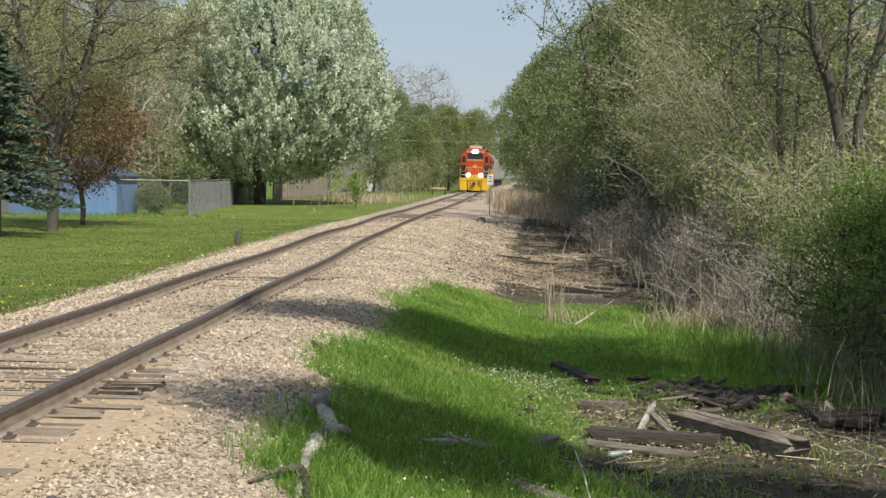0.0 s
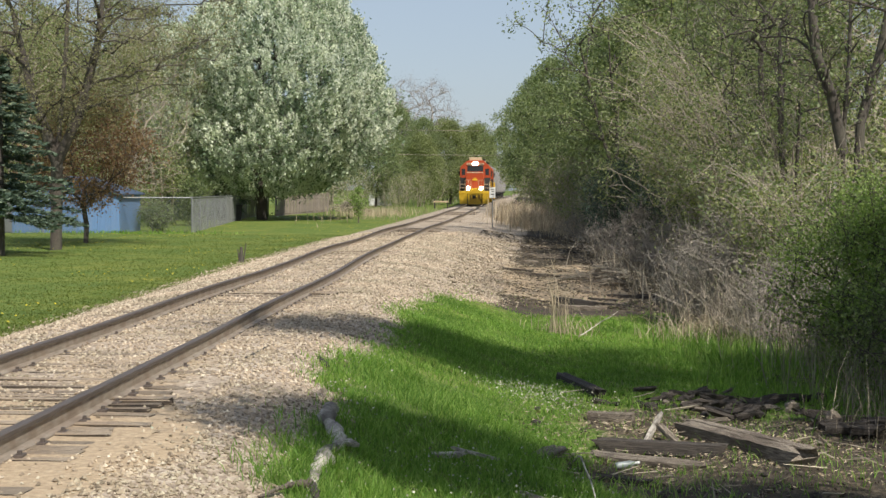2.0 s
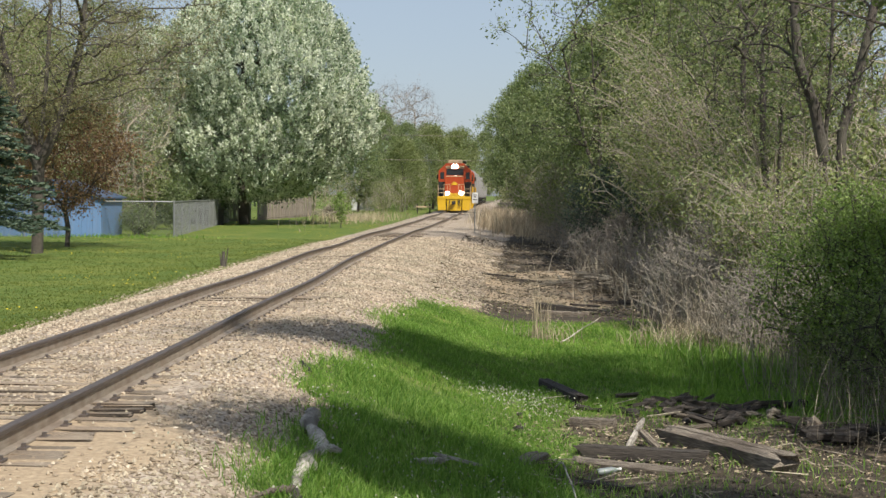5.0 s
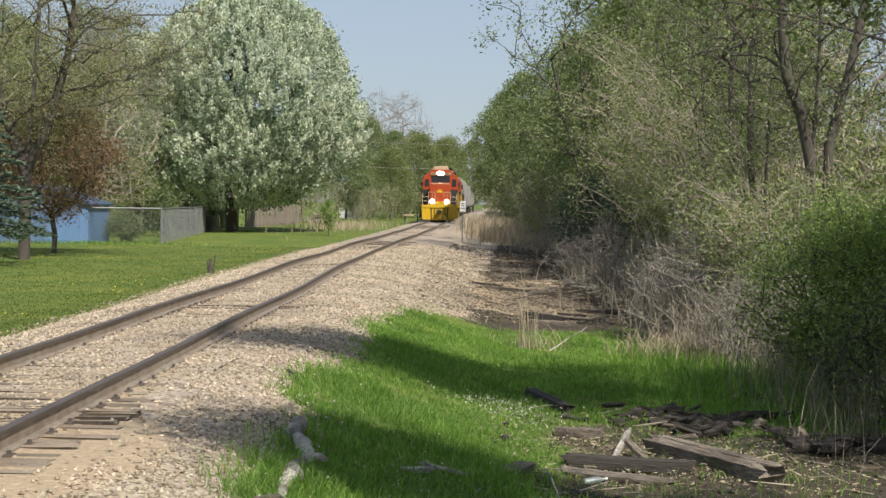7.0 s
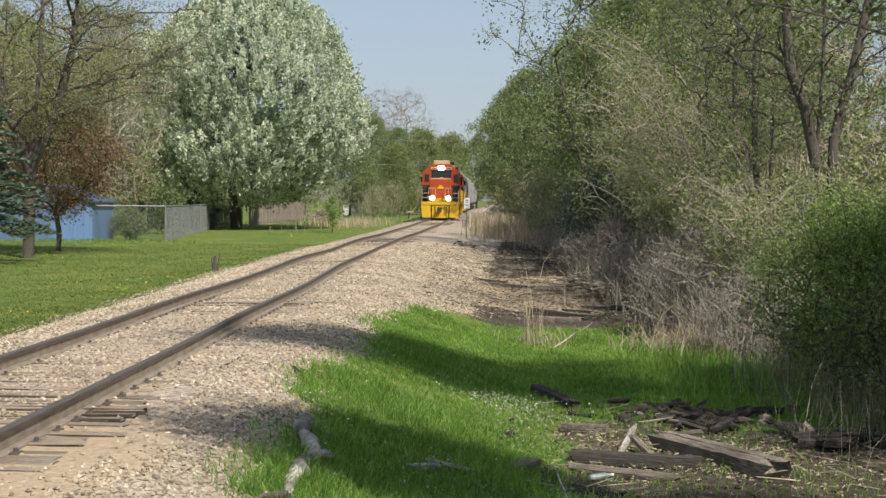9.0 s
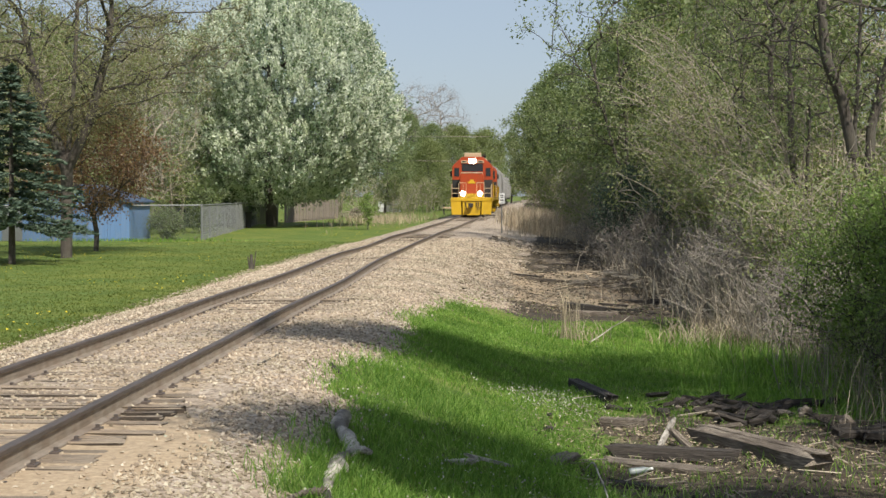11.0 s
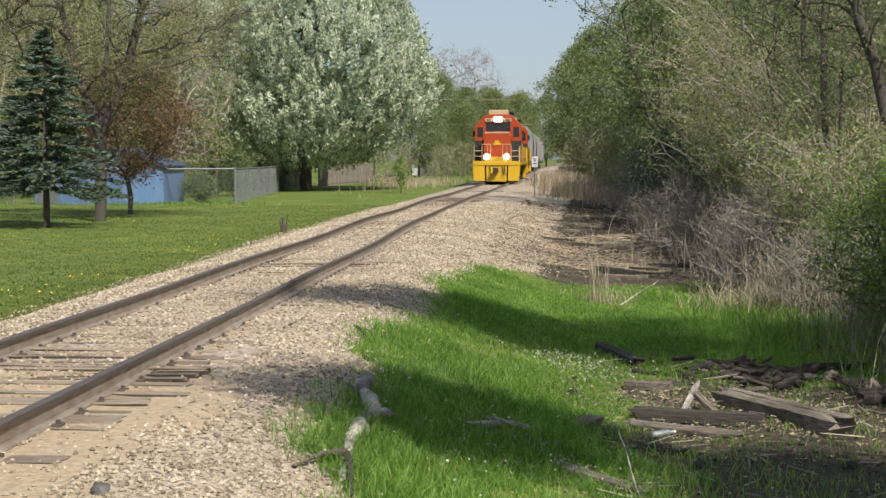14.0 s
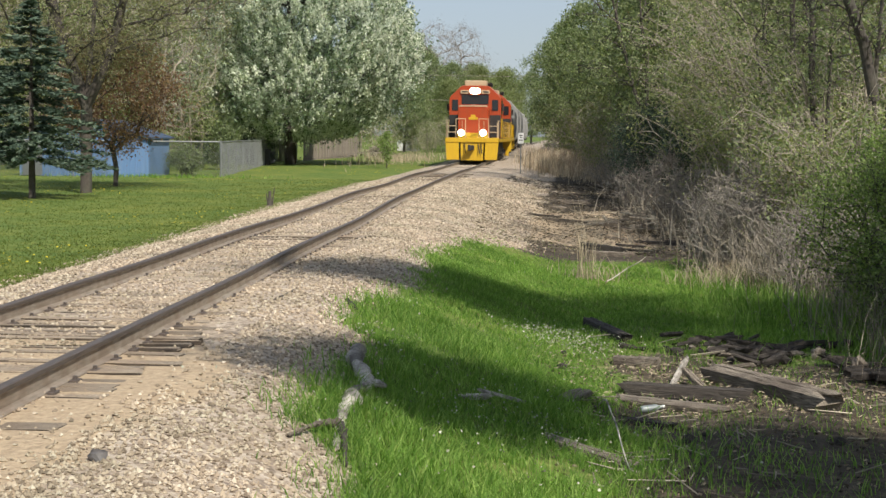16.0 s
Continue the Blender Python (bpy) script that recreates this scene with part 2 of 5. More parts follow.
GLASS = paint("dark_cab_glass", (0.02, 0.022, 0.025), 0.08, (0.05, 0.05, 0.05), 0.1)
LAMP = glow("lit_lamp", (1.0, 0.90, 0.68), 26.0)
PLASTIC = paint("clear_plastic", (0.36, 0.40, 0.39), 0.2, (0.4, 0.4, 0.38), 0.2)
DARKSTONE = grained("dark_stone", (0.03, 0.025, 0.023), (0.085, 0.072, 0.065), 18, 0.9)


# ---- mesh helpers ----
def raw_mesh(name, verts, faces, mats, index=None, smooth=False):
    verts = np.asarray(verts, np.float32).reshape(-1, 3)
    faces = np.asarray(faces, np.int32)
    me = bpy.data.meshes.new(name)
    k = faces.shape[1]
    me.vertices.add(len(verts))
    me.vertices.foreach_set("co", verts.ravel())
    me.loops.add(faces.size)
    me.loops.foreach_set("vertex_index", faces.ravel())
    me.polygons.add(len(faces))
    me.polygons.foreach_set("loop_start", np.arange(0, faces.size, k, dtype=np.int32))
    me.polygons.foreach_set("loop_total", np.full(len(faces), k, np.int32))
    if index is not None:
        me.polygons.foreach_set("material_index", np.asarray(index, np.int32))
    me.polygons.foreach_set("use_smooth", np.full(len(faces), smooth))
    for m in mats if isinstance(mats, (list, tuple)) else [mats]:
        me.materials.append(m)
    me.update(calc_edges=True)
    me.validate()
    return me


def link_mesh(name, me, parent=None, m=None, label=""):
    ob = new(name, me)
    if parent is not None:
        ob.parent = parent
    if m is not None:
        ob.matrix_basis = m
    if label:
        ob["label"] = label
    return ob


def part(name, bm, material, parent=None, label="", smooth=False):
    me = bpy.data.meshes.new(name)
    bm.to_mesh(me)
    bm.free()
    me.materials.append(material)
    if smooth:
        for p in me.polygons:
            p.use_smooth = True
    return link_mesh(name, me, parent, None, label)


def empty(name, m, label, category, group="", kind=""):
    ob = new(name)
    ob.empty_display_size = 0.2
    ob.matrix_basis = m
    return tagged(ob, label, category, group, kind)


def box(bm, x0, x1, y0, y1, z0, z1, bevel=0.0):
    r = bmesh.ops.create_cube(bm, size=1, matrix=Matrix.LocRotScale(((x0 + x1) / 2, (y0 + y1) / 2, (z0 + z1) / 2), None, (x1 - x0, y1 - y0, z1 - z0)))
    if bevel:
        es = list({e for v in r["verts"] for e in v.link_edges})
        bmesh.ops.bevel(bm, geom=es, offset=bevel, segments=2, profile=0.6, affect="EDGES")
    return bm


def rod(bm, a, b, r0, r1=None, n=8):
    a, b = Vector(a), Vector(b)
    d = b - a
    m = Matrix.Translation((a + b) / 2) @ d.to_track_quat("Z", "Y").to_matrix().to_4x4()
    bmesh.ops.create_cone(bm, cap_ends=True, segments=n, radius1=r0, radius2=r0 if r1 is None else r1, depth=d.length, matrix=m)
    return bm


def prism(bm, outline, y0, y1, bevel=0.0):
    """Extrudes an outline of (x, z) along y."""
    a = [bm.verts.new((x, y0, z)) for x, z in outline]
    b = [bm.verts.new((x, y1, z)) for x, z in outline]
    bm.faces.new(a)
    bm.faces.new(b[::-1])
    n = len(a)
    for i in range(n):
        bm.faces.new((a[i], b[i], b[(i + 1) % n], a[(i + 1) % n]))
    bmesh.ops.recalc_face_normals(bm, faces=bm.faces)
    if bevel:
        bmesh.ops.bevel(bm, geom=list(bm.edges), offset=bevel, segments=2, profile=0.6, affect="EDGES")
    return bm


def side_prism(bm, outline, x0, x1, bevel=0.0):
    """Extrudes an outline of (y, z) along x."""
    prism(bm, outline, x0, x1, bevel)
    for v in bm.verts:
        v.co = (v.co.y, v.co.x, v.co.z)
    bmesh.ops.recalc_face_normals(bm, faces=bm.faces)
    return bm


# ---- lie of the land ----
def smooth(a, b, v):
    k = np.clip((np.asarray(v, float) - a) / (b - a), 0, 1)
    return k * k * (3 - 2 * k)


def track_x(y):
    y = np.asarray(y, float)
    return -4.04 - 0.36 * smooth(13, 44, y) + 1.08 * smooth(50, 100, y) + 0.003 * np.maximum(y - 95, 0) + 0.00006 * np.maximum(y - 140, 0) ** 2


def track_z(y):
    y = np.asarray(y, float)
    return 0.014 * np.sin(y / 3.1 + 0.6) * smooth(14, 22, y) + 0.014 * np.sin(y / 5.3 + 2.0) * smooth(14, 24, y) - 0.02 + 0.07 * (1 - smooth(18, 30, y)) + 0.2 * smooth(55, 100, y)


def ripple(x, y):
    return 0.03 * np.sin(x * 1.7 + 0.4 * y) * np.cos(y * 1.1 - 0.3 * x) + 0.02 * np.sin(x * 4.1 + y * 2.3) * np.cos(y * 3.7)


def rut_y(u):
    """Where the ruts that leave the track run."""
    return 63 - 1.5 * (np.clip(u, 1, 8) - 1.3)


def ground_z(x, y):
    x, y = np.asarray(x, float), np.asarray(y, float)
    u = x - track_x(y)
    bank = (0.85 - 0.45 * smooth(30, 75, y)) * (0.1 + 0.9 * smooth(3.5, 9, y))
    left = -0.19 - 0.20 * smooth(1.4, 2.9, -u)
    right = -0.19 - bank * smooth(1.3, 5.2, u) - 0.12 * smooth(5, 9, u) * smooth(3.5, 9, y)
    z = np.where(u < 0, left, right)
    across = smooth(1.4, 2.6, u) * (1 - smooth(6.5, 8, u))
    mound = (0.13 * np.exp(-((y - rut_y(u)) / 0.9) ** 2) + 0.09 * np.exp(-((y - rut_y(u) + 5.5) / 0.9) ** 2) + 0.04 * np.exp(-((y - rut_y(u) + 10) / 1.0) ** 2)) * across
    rough = ripple(x, y) * smooth(1.5, 3.0, np.abs(u)) * np.where(u < 0, 0.5, 1.3)
    z = z + 0.07 * (1 - smooth(18, 30, y)) * (1 - smooth(1.6, 3.4, np.abs(u)))
    edge = -0.012 * smooth(0.84, 0.95, u) * (1 - smooth(1.2, 1.7, u)) * smooth(9.6, 10.6, y) * (1 - smooth(12.6, 13.6, y))
    return z + mound + rough + edge + 0.2 * smooth(55, 100, y)


EDGE_Y = (7, 9.2, 9.9, 11.2, 12.4, 13.0, 14.2, 16.4, 17.7, 21, 24, 27, 30)
EDGE_U = (2.95, 2.85, 2.4, 2.4, 2.45, 2.7, 2.2, 2.08, 2.5, 2.55, 2.45, 2.7, 3.05)


def grass_edge(y):
    """Distance from the track's middle at which the gravel shoulder gives way to grass."""
    y = np.asarray(y, float)
    return np.interp(y, EDGE_Y, EDGE_U) + 0.07 * np.sin(y * 2.3 + 1) + 0.05 * np.sin(y * 5.1) + 0.04 * np.clip(y - 30, 0, 15)


# ---- ground ----
def make_ground():
    xs = np.unique(np.concatenate([np.arange(-9, 9, 0.16), np.arange(-30, -9, 0.7), np.arange(9, 30, 0.7), np.linspace(30, 1500, 14), -np.linspace(30, 1500, 14)]))
    ys = np.unique(np.concatenate([np.arange(5, 36, 0.16), np.arange(36, 75, 0.4), np.arange(75, 260, 2.0), np.linspace(260, 2500, 12), np.arange(-12, 5, 1.0), -np.linspace(12, 1200, 10)]))
    X, Y = np.meshgrid(xs, ys)
    Z = ground_z(X, Y)
    nx, ny = len(xs), len(ys)
    i = np.arange(nx * ny).reshape(ny, nx)
    faces = np.stack([i[:-1, :-1], i[:-1, 1:], i[1:, 1:], i[1:, :-1]], -1).reshape(-1, 4)
    me = raw_mesh("ground", np.stack([X, Y, Z], -1), faces, GROUND, smooth=True)
    u = X - track_x(Y)
    right_edge = grass_edge(Y) + 0.9 * smooth(29.5, 32, Y) + 0.3 * smooth(40, 60, Y) - 1.6 * smooth(85, 100, Y)
    gravel = np.clip(0.5 + np.minimum((u + 2.75) / 0.8, (right_edge - u) / 0.9), 0, 1)
    rut = np.exp(-((Y - rut_y(u) + 1.6) / 0.9) ** 2) + np.exp(-((Y - rut_y(u) + 7.0) / 0.8) ** 2) + np.exp(-((Y - rut_y(u) + 11.5) / 0.9) ** 2)
    gravel = gravel - 0.5 * rut * smooth(1.8, 2.8, u)
    wood = smooth(6.3, 8.0, u) * smooth(20, 24, Y)
    bare = smooth(29.5, 32.5, Y + 0.8 * np.sin(X * 1.7)) * smooth(2.0, 3.0, u) * (1 - smooth(300, 400, Y))
    pile = 0.85 * smooth(3.6, 6.0, u + 0.3 * np.sin(Y * 1.9)) * (1 - smooth(16.5, 20.0, Y + 0.4 * np.sin(X * 2.3)))
    mulch = np.clip(np.maximum(np.maximum(wood, bare), pile), 0, 1)
    sand = (0.85 * (1 - smooth(10.5, 12.5, Y)) * smooth(8.8, 10.2, Y) + 0.55 * (1 - smooth(9, 10.5, Y))) * (1 - smooth(1.4, 2.4, u)) * smooth(-3, -1, u) + 0.46 * smooth(-1.6, -1, u) * (1 - smooth(1.1, 1.7, u)) * (1 - smooth(25, 60, Y)) + 0.8 * smooth(34, 37, Y) * (1 - smooth(46, 52, Y)) * smooth(3.8, 4.6, u) * (1 - smooth(7, 8.2, u)) + 0.4 * smooth(3.8, 4.6, u) * (1 - smooth(17, 19, Y)) * smooth(14.6, 15.8, Y)
    for name, a in (("gravel", gravel), ("mulch", mulch), ("sand", sand)):
        me.attributes.new(name, "FLOAT", "POINT").data.foreach_set("value", a.astype(np.float32).ravel())
    tagged(link_mesh("ground", me), "mown lawn, gravel shoulder and brown wood litter", "ground", kind="structure")


make_ground()


def scatter_quads(c, a, b):
    """Rhombic pieces at centres c with half axes a and b."""
    n = len(c)
    v = np.stack([c - a, c - b, c + a, c + b], 1).reshape(-1, 3)
    return v, np.arange(4 * n).reshape(n, 4)


def rand_dirs(rng, n):
    d = rng.normal(size=(n, 3))
    return d / np.linalg.norm(d, axis=1, keepdims=True)


def blades(rng, x, y, h, w, lean=0.35, z=None):
    """Tapered upright blades standing on the ground."""
    n = len(x)
    z = ground_z(x, y) - 0.01 if z is None else z
    ang = rng.uniform(0, 2 * np.pi, n)
    side = np.stack([np.cos(ang), np.sin(ang), np.zeros(n)], 1) * (w / 2)[:, None]
    base = np.stack([x, y, z], 1)
    tilt = rng.normal(0, lean, (n, 2))
    mid = base + np.stack([tilt[:, 0] * h * 0.3, tilt[:, 1] * h * 0.3, h * 0.55], 1)
    top = base + np.stack([tilt[:, 0] * h, tilt[:, 1] * h, h], 1)
    v = np.stack([base - side, base + side, mid + side * 0.8, top + side * 0.12, top - side * 0.12, mid - side * 0.8], 1).reshape(-1, 3)
    k = np.arange(n)[:, None] * 6
    f = np.concatenate([k + [0, 1, 2, 5], k + [5, 2, 3, 4]])
    return v, f


def stuff(name, v, f, material, label, category):
    return tagged(link_mesh(name, raw_mesh(name, v, f, material)), label, category, kind="stuff")


def stones(rng, x, y, s):
    n = len(x)
    d = np.array([[1, 0, 0], [0, 1, 0], [-1, 0, 0], [0, -1, 0], [0, 0, 1], [0, 0, -1]], float)
    t = np.array([[0, 1, 4], [1, 2, 4], [2, 3, 4], [3, 0, 4], [1, 0, 5], [2, 1, 5], [3, 2, 5], [0, 3, 5]])
    sc = s[:, None, None] * rng.uniform(0.55, 1.2, (n, 6, 1)) * np.array([1, 1, 0.75])
    ang = rng.uniform(0, 6.28, n)
    c, q = np.cos(ang), np.sin(ang)
    p = d[None] * sc
    p = np.stack([p[..., 0] * c[:, None] - p[..., 1] * q[:, None], p[..., 0] * q[:, None] + p[..., 1] * c[:, None], p[..., 2] + rng.normal(0, 0.2, (n, 6)) * s[:, None]], -1)
    p += np.stack([x, y, ground_z(x, y) + s * 0.25], 1)[:, None]
    return p.reshape(-1, 3), (np.arange(n)[:, None, None] * 6 + t[None]).reshape(-1, 3)


def near_ys(rng, n, y0, y1, p=1.6):
    """More pieces where they lie near."""
    return y0 + (y1 - y0) * rng.uniform(0, 1, n) ** p


def make_gravel():
    rng = np.random.default_rng(3)
    y = near_ys(rng, 150000, 6.5, 62, 1.75)
    u = rng.uniform(-3.1, 5.0, len(y))
    keep = (u < grass_edge(y) + rng.normal(0, 0.2, len(y)) + 0.9 * smooth(29.5, 32, y)) & (u > -2.85 + rng.normal(0, 0.15, len(y)))
    keep &= ~((np.abs(u) < 1.25) & (rng.uniform(0, 1, len(y)) < 0.5))
    keep &= ~((u > -2) & (u < 1.75) & (rng.uniform(0, 1, len(y)) < 0.85 * (1 - smooth(10.6, 12.2, y)) * smooth(9.0, 10.2, y)))
    keep &= ~((u > 0.85) & (u < 1.45) & (y < 13.6) & (rng.uniform(0, 1, len(y)) < 0.85))
    y, u = y[keep], u[keep]
    s = rng.uniform(0.009, 0.024, len(y)) * (1 + 0.015 * (y - 8))
    v, f = stones(rng, u + track_x(y), y, s)
    stuff("ballast_gravel", v, f, STONE, "pale tan crushed ballast stones beside the rails", "gravel")


make_gravel()


# ---- track ----
RAIL = [(-0.07, -0.17), (0.07, -0.17), (0.07, -0.158), (0.012, -0.14), (0.012, -0.045), (0.037, -0.035), (0.037, -0.006), (0.028, 0.0), (-0.028, 0.0), (-0.037, -0.006), (-0.037, -0.035), (-0.012, -0.045), (-0.012, -0.14), (-0.07, -0.158)]


def make_track():
    track = empty("railway_track", Matrix(), "worn single railway track on tan ballast", "railway track", kind="structure")
    ys = np.concatenate([np.arange(-6, 100, 0.5), np.arange(100, 400, 3.0)])
    for side in (-1, 1):
        pts = np.array(RAIL)
        k = len(pts)
        wob = 0.007 * np.sin(ys / 2.3 + side) + 0.008 * np.sin(ys / 4.9 + 2 * side)
        cx = track_x(ys) + side * 0.755 + wob * smooth(14, 22, ys)
        cz = track_z(ys) + 0.009 * np.sin(ys / 2.7 + 1.3 * side) * smooth(14, 20, ys)
        v = np.stack([cx[:, None] + pts[None, :, 0], np.repeat(ys[:, None], k, 1), cz[:, None] + pts[None, :, 1]], -1)
        i = np.arange(len(ys) * k).reshape(len(ys), k)
        j = np.roll(i, -1, 1)
        f = np.stack([i[:-1], i[1:], j[1:], j[:-1]], -1)
        idx = np.zeros(f.shape[:2], int)
        # dark steel head; its sides are dark too, for the shadow line beneath it
        idx[:, 5:10] = 1
        link_mesh("rail", raw_mesh("rail", v, f.reshape(-1, 4), [STEEL, SHINE], idx.ravel()), track, None, "dark worn steel rail with rusty web")
    rng = np.random.default_rng(11)
    shapes = []
    for i in range(6):
        bm = bmesh.new()
        box(bm, -1.3, 1.3, -0.115, 0.115, -0.18, 0, 0.012)
        bmesh.ops.subdivide_edges(bm, edges=[e for e in bm.edges if abs(e.verts[0].co.x - e.verts[1].co.x) > 1.5], cuts=5)
        for v in bm.verts:
            v.co.z += rng.normal(0, 0.004)
            v.co.y += rng.normal(0, 0.005)
            if abs(v.co.x) > 1.2:
                v.co.x += rng.normal(0, 0.015)
        me = bpy.data.meshes.new("tie")
        bm.to_mesh(me)
        bm.free()
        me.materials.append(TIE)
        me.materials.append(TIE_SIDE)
        # sides take the colour darkened for the shaded gaps, tops the weathered one
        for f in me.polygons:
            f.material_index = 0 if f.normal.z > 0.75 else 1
        shapes.append(me)
    y = 4.0
    n = 0
    while y < 110:
        near = 9.0 < y < 14.0
        d = float(track_z(y)) - 0.172 + (0.012 if near else rng.normal(-0.011, 0.012))
        place = pose(float(track_x(y)) + rng.normal(0, 0.045) + (-0.09 if near else 0), y, d - (0.012 if y < 10.4 else 0.008 if near else 0), 0, rng.normal(0, 0.2 if near else 0.5), rng.normal(0, 1.3))
        if 9 < y < 13.8:
            # split along the grain into two warped boards
            for k, (dy, w) in enumerate(((-0.1, 0.66), (0.13, 0.5))):
                link_mesh("tie", shapes[(n + k) % 6], track, place @ pose(rng.normal(0, 0.06), dy, -0.008 * k + rng.normal(0.004, 0.007), rng.normal(0, 1.3), rng.normal(0, 0.3), rng.normal(0, 1.0)) @ Matrix.Diagonal((1, w, 1, 1)))
        else:
            link_mesh("tie", shapes[n % 6], track, place)
        for side in (-1, 1):
            if y < 40:
                for o in (-0.1, 0.1):
                    spike = link_mesh("spike", SPIKE, track, pose(float(track_x(y)) + side * 0.755 + o, y + rng.normal(0, 0.03), d))
        y += 0.5 + rng.normal(0, 0.035)
        n += 1


bm = bmesh.new()
box(bm, -0.03, 0.03, -0.06, 0.06, -0.02, 0.008, 0.003)
box(bm, -0.014, 0.014, -0.014, 0.014, 0.0, 0.035, 0.003)
SPIKE = bpy.data.meshes.new("spike")
bm.to_mesh(SPIKE)
bm.free()
SPIKE.materials.append(SHINE)
make_track()


# ---- trees ----
def tubes(p0, p1, r0, r1, n=5):
    d = p1 - p0
    d /= np.maximum(np.linalg.norm(d, axis=1, keepdims=True), 1e-6)
    ref = np.where(np.abs(d[:, 2:3]) > 0.9, [[1.0, 0, 0]], [[0, 0, 1.0]])
    a = np.cross(d, ref)
    a /= np.linalg.norm(a, axis=1, keepdims=True)
    b = np.cross(d, a)
    t = np.arange(n) * 2 * np.pi / n
    ring = a[:, None] * np.cos(t)[None, :, None] + b[:, None] * np.sin(t)[None, :, None]
    v = np.concatenate([p0[:, None] + ring * r0[:, None, None], p1[:, None] + ring * r1[:, None, None]], 1)
    i = np.arange(len(p0))[:, None] * 2 * n
    k = np.arange(n)[None]
    f = np.stack([i + k, i + (k + 1) % n, i + n + (k + 1) % n, i + n + k], -1)
    return v.reshape(-1, 3), f.reshape(-1, 4)


def branch_out(rng, stems, goals, r_base, bend=0.12, tip=0.006, power=0.66):
    """A skeleton: each goal is joined to the nearest wood below it. stems: lists of points from the ground up."""
    P, parent = [], []
    for stem in stems:
        last = -1
        for a, b in zip(stem[:-1], stem[1:]):
            for k in range(3):
                P.append(np.array(a) + (np.array(b) - a) * k / 3)
                parent.append(last)
                last = len(P) - 1
        P.append(np.array(stem[-1], float))
        parent.append(last)
    tops = np.array([s[-1] for s in stems], float)
    order = np.argsort([np.min(np.linalg.norm(tops - g, axis=1)) for g in goals])
    low = min(0.35 * max(s[-1][2] for s in stems), 1.2)
    for gi in order:
        g = goals[gi]
        A = np.array(P)
        d = np.linalg.norm(A - g, axis=1) + 1.5 * np.maximum(A[:, 2] - g[2] + 0.3, 0) + 50 * (A[:, 2] < low)
        k = int(np.argmin(d))
        a = A[k]
        L = np.linalg.norm(g - a)
        steps = 3 if L > 0.8 else 2
        last = k
        for s in range(1, steps + 1):
            q = a + (g - a) * s / steps
            if s < steps:
                q = q + rng.normal(0, bend * L / steps, 3) + [0, 0, 0.1 * L * (1 if s == 1 else 0.5)]
            P.append(q)
            parent.append(last)
            last = len(P) - 1
    P, parent = np.array(P), np.array(parent)
    load = np.zeros(len(P))
    for i in range(len(P) - 1, -1, -1):
        load[i] += 1
        if parent[i] >= 0:
            load[parent[i]] += load[i]
    r = tip + (r_base - tip) * (load / load.max()) ** power
    k = np.where(parent >= 0)[0]
    return P[parent[k]], P[k], np.minimum(r[parent[k]], r[k] * 1.6 + 0.01), r[k], P


def leaves(rng, centres, per, sigma, size, flat=0.5, upright=0.0):
    n = len(centres) * per
    c = np.repeat(centres, per, 0) + rng.normal(0, 1, (n, 3)) * sigma
    a = rand_dirs(rng, n)
    a[:, 2] = a[:, 2] * (1 - upright) + upright
    b = np.cross(a, rand_dirs(rng, n))
    b /= np.maximum(np.linalg.norm(b, axis=1, keepdims=True), 1e-6)
    s = size * rng.uniform(0.6, 1.3, (n, 1))
    return scatter_quads(c, a * s, b * s * flat)


def crown_points(rng, n, r, z0, z1, shell=0.5, belly=0.42, lumps=0.25, full=0.6):
    """Points in an egg-shaped crown with an uneven outline."""
    out = []
    ph = rng.uniform(0, 6.28, 6)
    while len(out) < n:
        t = rng.uniform(0, 1)
        prof = math.sin(math.pi * t ** (math.log(0.5) / math.log(belly))) ** full if 0 < t < 1 else 0
        an = rng.uniform(0, 6.28)
        lump = 1 + lumps * (0.5 * math.sin(3 * an + ph[0] + 5 * t) + 0.5 * math.sin(5 * an + ph[1] - 7 * t) + 0.4 * math.sin(2 * an + ph[2] + 11 * t))
        q = (rng.uniform(0, 1) ** 0.5) * (1 - shell) + shell
        if rng.uniform() < 0.35:
            q = rng.uniform(0.1, 1) ** 0.5
        rr = r * prof * lump * q
        out.append((rr * math.cos(an), rr * math.sin(an), z0 + (z1 - z0) * t))
    return np.array(out)


def tree(name, label, m, seed, stems, goals, r_base, bark, crowns, sides=5, bend=0.12, tip=0.006, twigs=0, category="tree", group=""):
    """crowns: (part name, material, leaves a tip, spread, size, share of the tips[, flat])."""
    rng = np.random.default_rng(seed)
    ob = empty(name, m, label, category, group)
    p0, p1, r0, r1, P = branch_out(rng, stems, goals, r_base, bend, tip)
    v, f = tubes(p0, p1, r0, r1, sides)
    if twigs:
        base = np.repeat(goals, twigs, 0)
        d = rand_dirs(rng, len(base)) * [1, 1, 0.7] + [0, 0, 0.35]
        v2, f2 = tubes(base, base + d * rng.uniform(0.25, 0.8, (len(base), 1)), np.full(len(base), tip * 0.9), np.full(len(base), tip * 0.3), 3)
        f = np.concatenate([f, f2 + len(v)])
        v = np.concatenate([v, v2])
    link_mesh("trunk", raw_mesh("trunk", v, f, bark, smooth=True), ob)
    for pn, material, per, sigma, size, share, *flat in crowns:
        pick = goals[rng.uniform(0, 1, len(goals)) < share]
        v, f = leaves(rng, pick, per, sigma, size, *(flat or [0.5]))
        link_mesh(pn, raw_mesh(pn, v, f, material), ob)
    return ob


